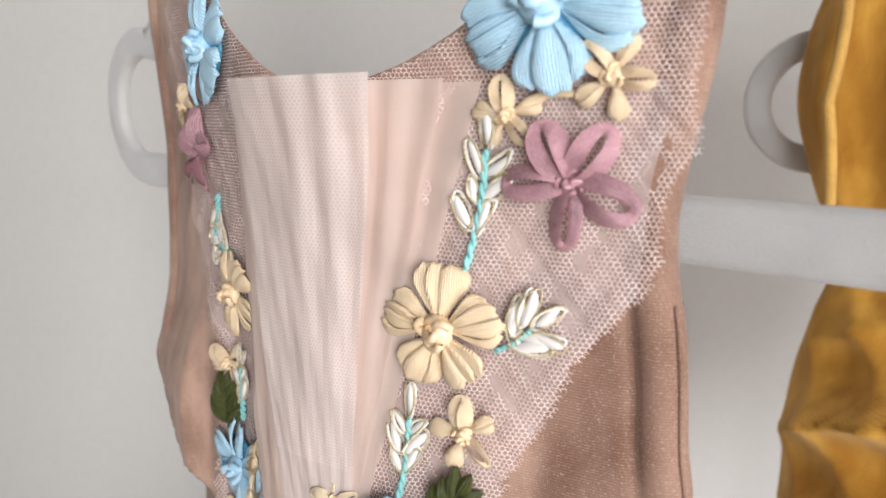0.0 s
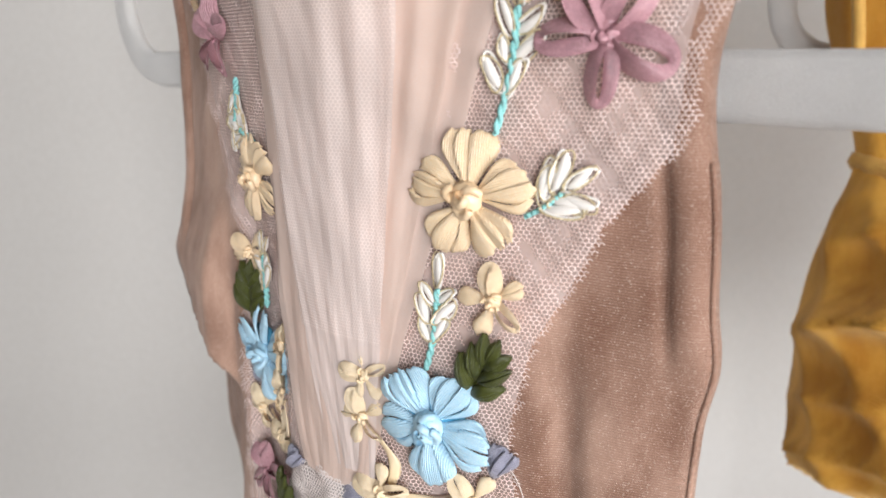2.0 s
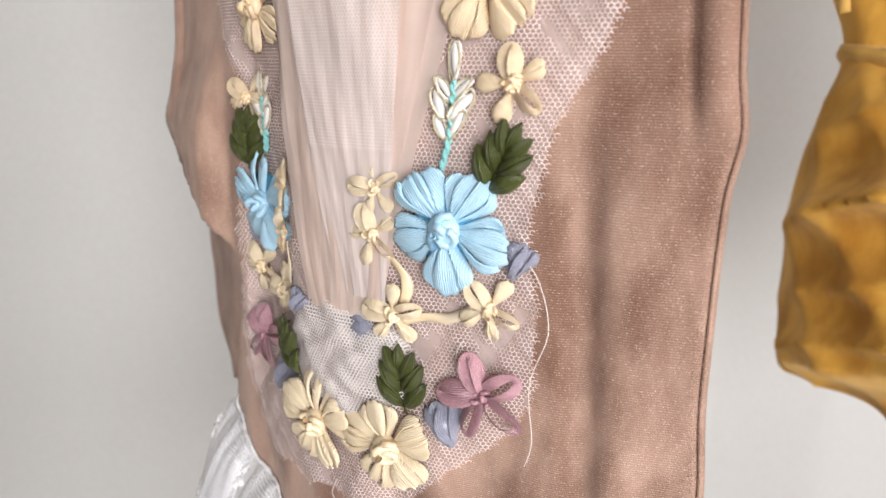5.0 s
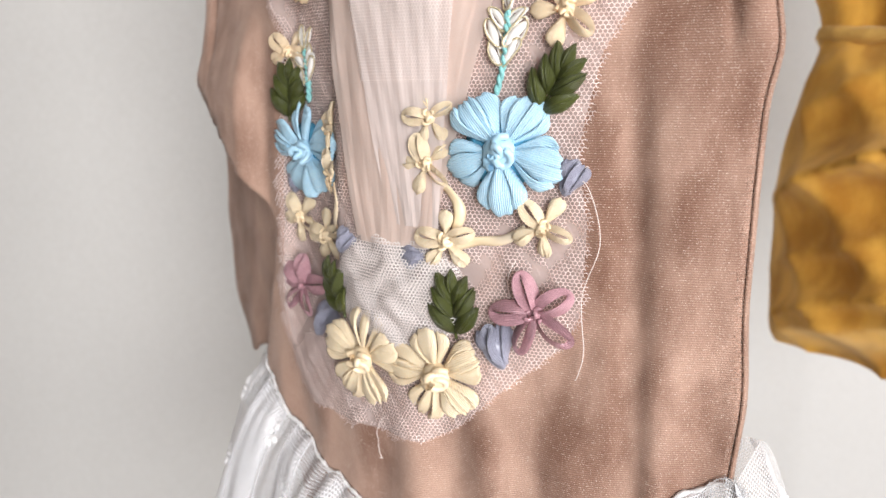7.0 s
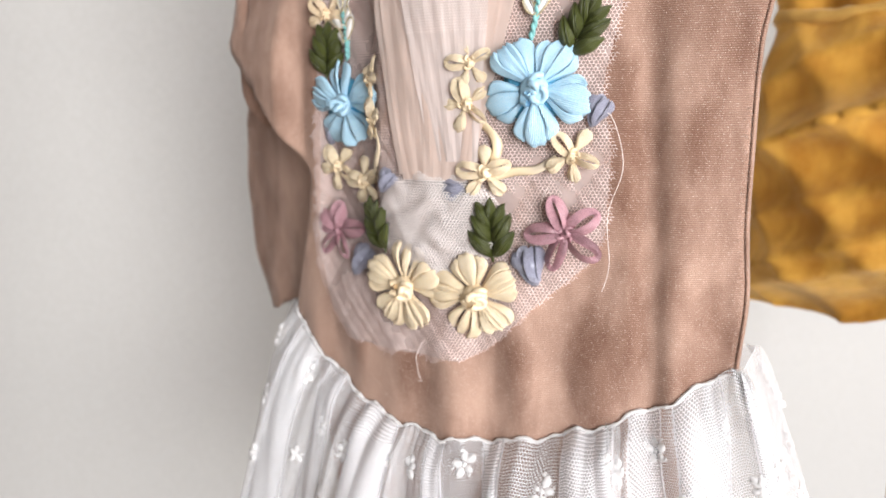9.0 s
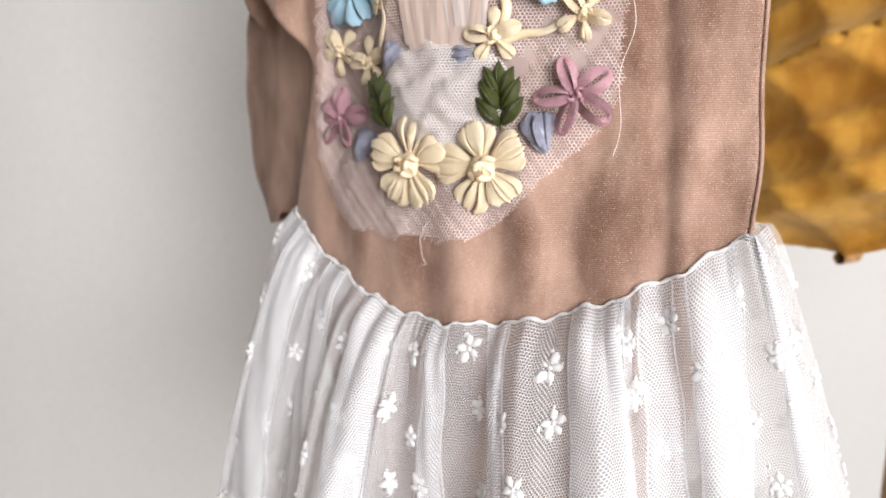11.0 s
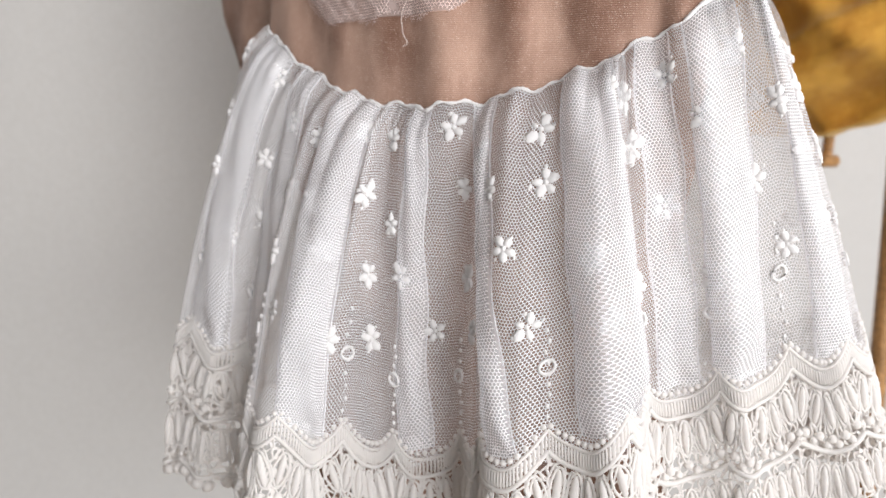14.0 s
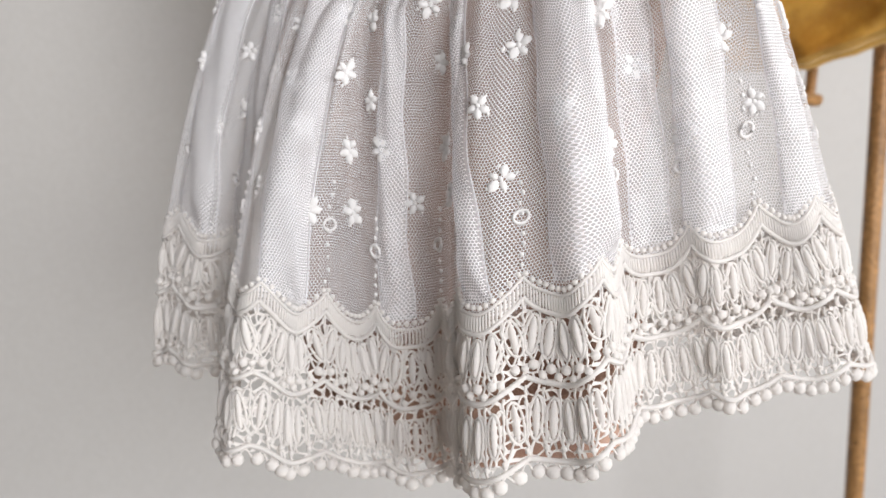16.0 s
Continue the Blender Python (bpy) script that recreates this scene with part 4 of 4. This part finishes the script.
def leaf_sprig(u, z, size, turn):
    """A plump cluster of folded olive ribbon leaves."""
    stem = part("ribbon_leaf", mesh_np("leaf_stem", *tube_np(np.array([[-size, 0, 0.0005], [0, 0, 0.001], [size * 0.6, 0, 0.0005]]), size * 0.05, 6)), OLIVE, dress, "glossy olive green ribbon leaf cluster", seat(u, z, turn, 0.003))
    for k, (x, ang) in enumerate(((-0.85, 40), (-0.85, -40), (-0.40, 34), (-0.40, -34), (0.0, 26), (0.0, -26), (0.2, 0))):
        length = size * (1.12, 1.12, 1.12, 1.12, 1.0, 1.0, 0.9)[k]
        part("leaf", petal_mesh("leaf", OLIVE, k % 4), OLIVE, stem, "", pose(x * size, 0, 0.0003 * k, 0, -6, ang) @ Matrix.Diagonal((length, length * 0.95, length, 1)))


for u, z, size, turn in ((0.0548, 1.0817, 0.0125, 62), (0.0202, 1.0013, 0.0135, 92), (-0.0345, 1.0000, 0.0128, 105), (-0.0728, 1.0791, 0.0128, 85)):
    leaf_sprig(u, z, size, turn)


def ribbon_bud(u, z, size, turn):
    base = part("ribbon_bud", mesh_np("bud_base", *blob_np((0, 0, size * 0.25), (size * 0.5, 0, 0), (0, size * 0.42, 0), (0, 0, size * 0.3), 5, 9)), GREY, dress, "shiny blue-grey folded ribbon bud", seat(u, z, turn, 0.003))
    for k, (ang, y) in enumerate(((10, 0.25), (-10, -0.25), (0, 0.0))):
        kind = "loop" if k == 2 else "bud"
        part("petal", petal_mesh(kind, GREY, k), GREY, base, "", pose(-size, y * size * 0.6, 0.0002 * k, 20 * (1 - k), 0, ang) @ Matrix.Diagonal((size * 1.9, size * 1.3, size * 1.7, 1)))


for u, z, size, turn in ((0.0611, 1.0505, 0.0062, 70), (0.0044, 1.0184, 0.0058, 190), (0.0362, 0.9873, 0.0085, 110), (-0.0300, 1.0206, 0.0058, 60), (-0.0523, 0.9803, 0.0080, 70), (-0.0717, 1.0412, 0.0058, 80)):
    ribbon_bud(u, z, size, turn)


def bead_sprig(u0, z0, u1, z1, leaves, turn_leaf=40, size=0.0098):
    """A twisted teal stem from its foot to its tip, with white loops edged in gold on both sides."""
    k = 40
    t = np.linspace(0, 1, k)
    bend = 0.0012 * np.sin(t * 3)
    u, z = u0 + (u1 - u0) * t + bend, z0 + (z1 - z0) * t
    strands = []
    for ph in (0, math.pi):
        p = on_front(u, z, 0.0038)
        g = t * 26 + ph
        p = p + np.stack([0.0006 * np.cos(g), -0.0006 * np.sin(g), 0.0003 * np.cos(g)], -1)
        strands.append(tube_np(p, 0.00078, 6))
    stem = part("bead_sprig", mesh_np("stem", *joined(strands)), TEAL, dress, "teal thread stem with white gold-edged bead leaves")
    head = math.degrees(math.atan2(z1 - z0, u1 - u0))
    rng = random.Random(int(u0 * 1e5))
    for i in range(leaves):
        side = 1 if i % 2 else -1
        at = 0.30 + 0.66 * (i // 2) / max(1, (leaves - 1) // 2)
        uu, zz = u0 + (u1 - u0) * at, z0 + (z1 - z0) * at
        last = i == leaves - 1
        m = seat(uu, zz, head + (0 if last else side * (turn_leaf + rng.uniform(-8, 8))), 0.0032, 0)
        length = size * rng.uniform(0.75, 1.15)
        m = m @ pose(length * 0.60 + 0.001, rng.uniform(-0.0006, 0.0006), 0.0006, rng.uniform(-25, 25), rng.uniform(-8, 4), rng.uniform(-8, 8))
        v, f = blob_np((0, 0, 0), (0, length * 0.155, 0), (0, 0, length * 0.12), (length * 0.50, 0, 0), 9, 8, 0.07)
        v[:, 1] += 0.06 * length * np.sin(v[:, 0] / length * 3 + i)
        part("bead_leaf", mesh_np("bead_leaf", v, f), PEARL, stem, "", m)
        ang = np.linspace(0, 2 * np.pi, 26, endpoint=False)
        for ring_mat, wide, r, up in ((GOLD, 0.24, 0.00030, 0.0004), (PEARL, 0.20, 0.00042, 0.0000)):
            skew = rng.uniform(-0.12, 0.12)
            ring = np.stack([length * (0.57 + rng.uniform(-0.05, 0.06)) * np.cos(ang), length * (wide * np.sin(ang) + skew * np.cos(ang) ** 2), up + 0.0004 * np.sin(ang * 2 + i)], -1)
            part("thread_edge", mesh_np("thread_edge", *tube_np(ring, r * (1 + 0.3 * (np.arange(26) % 2)), 5, True)), ring_mat, stem, "", m)


bead_sprig(0.0530, 1.1545, 0.0580, 1.1900, 7, 30)
bead_sprig(0.0640, 1.1312, 0.0745, 1.1395, 7, 42)
bead_sprig(0.0352, 1.0775, 0.0372, 1.1050, 7, 32)
bead_sprig(-0.0590, 1.1440, -0.0700, 1.1480, 5, 38)
bead_sprig(-0.0591, 1.0750, -0.0631, 1.0962, 6, 36)
bead_sprig(-0.0740, 1.1680, -0.0750, 1.1500, 5, 36)


def ribbon_link(points, width, mat):
    """A flat ribbon that runs between two flowers, with a half twist."""
    c = catmull(points, 24, False)
    t = np.linspace(0, 1, 24)
    d = np.gradient(c, axis=0)
    d /= np.linalg.norm(d, axis=1, keepdims=True)
    rows = []
    for b in np.linspace(-1, 1, 5):
        rows.append(on_front(c[:, 0] - d[:, 1] * b * width, c[:, 1] + d[:, 0] * b * width, 0.0032 + 0.0008 * b * np.sin(t * 7) + 0.0006 * (1 - b * b)))
    part("ribbon_stem", sheet("ribbon_stem", np.stack(rows, 1), thick=0.0002), mat, dress, "flat cream ribbon link")


ribbon_link([(0.0123, 1.049), (0.0195, 1.0425), (0.0225, 1.0365), (0.0205, 1.029)], 0.0018, PALE_CREAM)
ribbon_link([(0.0205, 1.0235), (0.0290, 1.0262), (0.0380, 1.0272), (0.0465, 1.0320)], 0.0017, PALE_CREAM)
ribbon_link([(-0.0375, 1.043), (-0.0350, 1.036), (-0.0380, 1.028), (-0.0430, 1.022)], 0.0017, PALE_CREAM)
ribbon_link([(-0.0640, 1.024), (-0.0560, 1.020), (-0.0480, 1.018)], 0.0016, PALE_CREAM)
ribbon_link([(0.0690, 1.2030), (0.0770, 1.2060), (0.0860, 1.2050)], 0.0012, CREAM)


def loose_thread(points, mat, r=0.00018):
    c = catmull(points, 30, False)
    part("loose_thread", mesh_np("loose_thread", *tube_np(on_front(c[:, 0], c[:, 1], 0.004 + 0.001 * np.sin(np.arange(30) * 0.4)), r, 5)), mat, dress, "fine loose thread end")


loose_thread([(-0.0127, 0.9477), (-0.0168, 0.9390), (-0.0165, 0.9337), (-0.0135, 0.9289), (-0.0165, 0.9275)], PEACH_NET)
loose_thread([(0.0600, 1.0520), (0.0671, 1.0475), (0.0712, 1.0288), (0.0667, 1.0106), (0.0678, 0.9903), (0.0650, 0.978)], PEACH_NET)
loose_thread([(0.0430, 1.0200), (0.0400, 1.0100), (0.0440, 0.9960), (0.0520, 0.9930)], PEACH_NET)


# ---- velvet pile that stands off along the edges ----
def pile(name, count, edge, sign, z0, z1, length):
    rng = np.random.RandomState(5)
    z = rng.uniform(z0, z1, count)
    inset = rng.uniform(0.0, 0.0035, count)
    u = edge(z) - sign * inset
    depth = front_depth(u, z) - 0.004 * (1 - np.sqrt(np.clip(1 - (1 - np.clip(inset / 0.004, 0, 1)) ** 2, 0, 1)))
    base = np.stack([u, -depth, z], -1)
    way = np.stack([sign * (1 - inset / 0.006) + rng.normal(0, 0.35, count), -0.6 + rng.normal(0, 0.3, count), rng.normal(-0.3, 0.45, count)], -1)
    way *= (length * rng.uniform(0.4, 1.3, count) / np.linalg.norm(way, axis=1))[:, None]
    side = np.cross(way, rng.normal(0, 1, (count, 3)))
    side *= 0.00006 / (np.linalg.norm(side, axis=1, keepdims=True) + 1e-9)
    v = np.stack([base - side, base + side, base + way], 1).reshape(-1, 3)
    tagged(part(name, mesh_np(name, v, np.arange(count * 3).reshape(-1, 3), False), PILE, dress), kind="stuff")


pile("velvet_fuzz", 9000, right_edge, 1, 0.945, 1.30, 0.0011)
pile("velvet_fuzz", 5000, left_edge, -1, 0.945, 1.30, 0.0011)

# ---- hanger ----
def hanger_parts(owner):
    """A broad flocked hanger with rounded ends: lower bar, two sloping arms, a wire hook."""
    def flat_tube(path, tall, deep):
        v, f = tube_np(path, 1.0, 12, False)
        v = v.reshape(len(path), 12, 3)
        c = np.asarray(path)[:, None]
        ang = np.linspace(0, 2 * np.pi, 12, endpoint=False)
        tan = np.gradient(np.asarray(path), axis=0)
        tan /= np.linalg.norm(tan, axis=1, keepdims=True)
        up = np.stack([-tan[:, 2], 0 * tan[:, 0], tan[:, 0]], -1)
        sq = lambda x: np.sign(x) * np.abs(x) ** 0.55
        v = c + up[:, None] * (sq(np.cos(ang)) * tall)[None, :, None] + np.array([0, 1.0, 0]) * (sq(np.sin(ang)) * deep)[None, :, None]
        n = len(path)
        verts = np.concatenate([v.reshape(-1, 3), path[:1], path[-1:]])
        f = list(map(tuple, f))
        return verts, np.array(f)
    half, low, high = 0.200, 0.0, 0.185
    bar = np.stack([np.linspace(-half, half, 40), np.zeros(40), np.full(40, low)], -1)
    part("bar", mesh_np("bar", *flat_tube(bar, 0.0098, 0.0042)), FLOCK, owner, "white flocked lower bar")
    for side in (-1, 1):
        ang = np.linspace(-math.pi / 2, math.pi * 0.62, 22)
        bend = np.stack([half + 0.036 * np.cos(ang), 0 * ang, 0.036 + 0.036 * np.sin(ang)], -1)
        top = np.array([0.012, 0, high - 0.006])
        slope = bend[-1] + (top - bend[-1]) * np.linspace(0.02, 1, 24)[:, None]
        slope[:, 2] += 0.012 * np.sin(np.pi * np.linspace(0, 1, 24))
        path = np.concatenate([bend, slope])
        path[:, 0] *= side
        part("arm", mesh_np("arm", *flat_tube(path, 0.0085, 0.0042)), FLOCK, owner)
    t = np.linspace(0, 1, 30)
    g = np.linspace(-math.pi / 2, math.pi * 0.85, 26)
    hook = np.concatenate([np.stack([0 * t[:8], 0 * t[:8], high - 0.01 + 0.04 * t[:8] / t[7]], -1), np.stack([0.022 * np.cos(g) * 1.0, 0 * g, high + 0.052 + 0.022 * np.sin(g)], -1)])
    part("hook", mesh_np("hook", *tube_np(hook, 0.0016, 8)), METAL, owner, "steel wire hook")


BAR_Z = 1.1685
hanger = thing("clothes_hanger", DRESS @ pose(-0.018, 0.030, BAR_Z), "white flocked hanger with rounded ends inside the dress", "hanger", "hangers on the rail")
hanger_parts(hanger)
copy_thing(hanger, DRESS @ pose(0.262, 0.325, 1.172))


# ---- mustard garment behind ----
MU, MW = 0.245, -0.315
mustard = thing("mustard_romper", DRESS, "mustard yellow velvet romper with gathered bloomer leg", "romper")


def mustard_sheet():
    q, c = np.meshgrid(np.linspace(0, 1, 90), np.linspace(0, 2 * np.pi, 200, endpoint=False), indexing="ij")
    z = 1.31 - 0.411 * q
    half = np.interp(z, [0.899, 0.906, 0.925, 0.956, 1.033, 1.0875, 1.115, 1.145, 1.208, 1.265, 1.31], [0.170, 0.175, 0.177, 0.179, 0.180, 0.168, 0.158, 0.174, 0.194, 0.186, 0.16])
    half = np.mean([np.roll(half, k, 0) for k in range(-4, 5)], axis=0) * (q > 0.06) * (q < 0.94) + half * ((q <= 0.06) | (q >= 0.94))
    deep = np.interp(z, [0.895, 0.903, 0.93, 1.0, 1.0875, 1.115, 1.15, 1.25, 1.31], [0.02, 0.030, 0.075, 0.08, 0.05, 0.038, 0.045, 0.045, 0.02])
    low = step((1.115 - z) / 0.03)
    cc = np.cos(c)
    ridge = lambda x: 1 - np.abs(np.sin(x)) ** 0.6
    fold = low * (0.030 * ridge(c * 2.0 + z * 38) + 0.018 * ridge(c * 3 + z * 62 + 1) + 0.013 * ridge(c * 7 - z * 48))
    fold = fold + (1 - low) * (0.005 * np.sin(c * 9 + z * 12) + 0.003 * np.sin(c * 17))
    u = MU + (half + fold * (1 - cc * cc) - 0.006 * 0) * cc
    w = MW + (deep + fold) * np.sin(c)
    return np.stack([u, -w, z + 0.3 * np.maximum(0, u - 0.145) * q ** 5], -1)


part("body", sheet("mustard_body", mustard_sheet(), wrap=True), MUSTARD, mustard, "mustard velvet gathered at waist and leg")
c = np.linspace(0, 2 * np.pi, 90, endpoint=False)
part("waist_band", mesh_np("waist_band", *tube_np(np.stack([MU + 0.161 * np.cos(c), -(MW + 0.041 * np.sin(c)), 1.112 + 0.002 * np.sin(c * 7)], -1), 0.0055 * (1 + 0.12 * np.sin(np.arange(90) * 2.1)), 7, True)), MUSTARD_TRIM, mustard)
zz = np.linspace(1.30, 1.135, 40)
hh = np.interp(zz, [1.115, 1.145, 1.208, 1.265, 1.31], [0.152, 0.162, 0.178, 0.170, 0.14])
part("armhole_trim", mesh_np("armhole_trim", *tube_np(np.stack([MU - hh + 0.012 * np.sin((zz - 1.135) * 18), -(MW + 0.036 + 0 * zz), zz], -1), 0.0035, 7)), MUSTARD_TRIM, mustard)
part("leg_band", mesh_np("leg_band", *tube_np(np.stack([MU + 0.140 * np.cos(c), -(MW + 0.022 * np.sin(c)), 0.903 + 0.3 * np.maximum(0, MU + 0.140 * np.cos(c) - 0.145)], -1), 0.006 * (1 + 0.15 * np.sin(np.arange(90) * 1.7)), 7, True)), MUSTARD_TRIM, mustard)


# ---- clothes rack ----
rack = thing("clothes_rack", DRESS, "honey brown wooden clothes rack with round posts", "clothes rack")


def rod(name, a, b, r, label="", swell=0.0):
    t = np.linspace(0, 1, 30)[:, None]
    path = np.array(a) + (np.array(b) - np.array(a)) * t
    part(name, mesh_np(name, *tube_np(path, r * (1 + swell * np.sin(np.arange(30) * 0.7)), 14)), WOOD, rack, label)


RAIL_Z = 1.412
rod("post", (0.199, 0.452, 0.0), (0.203, 0.448, 1.50), 0.0078, "round wooden post", 0.03)
rod("rail", (-0.010, -0.25, RAIL_Z), (-0.010, 0.55, RAIL_Z), 0.0085)
rod("crossbar", (-0.04, 0.45, RAIL_Z + 0.017), (0.30, 0.45, RAIL_Z + 0.017), 0.0085)
rod("rail", (0.262, 0.22, RAIL_Z + 0.004), (0.262, 0.55, RAIL_Z + 0.004), 0.0085)
rod("peg", (0.140, 0.378, 0.8785), (0.152, 0.400, 0.8785), 0.0055)
rod("peg_stem", (0.146, 0.389, 0.8785), (0.150, 0.405, 0.945), 0.0045)
rod("lower_crossbar", (0.150, 0.405, 0.945), (0.199, 0.446, 0.945), 0.0050)
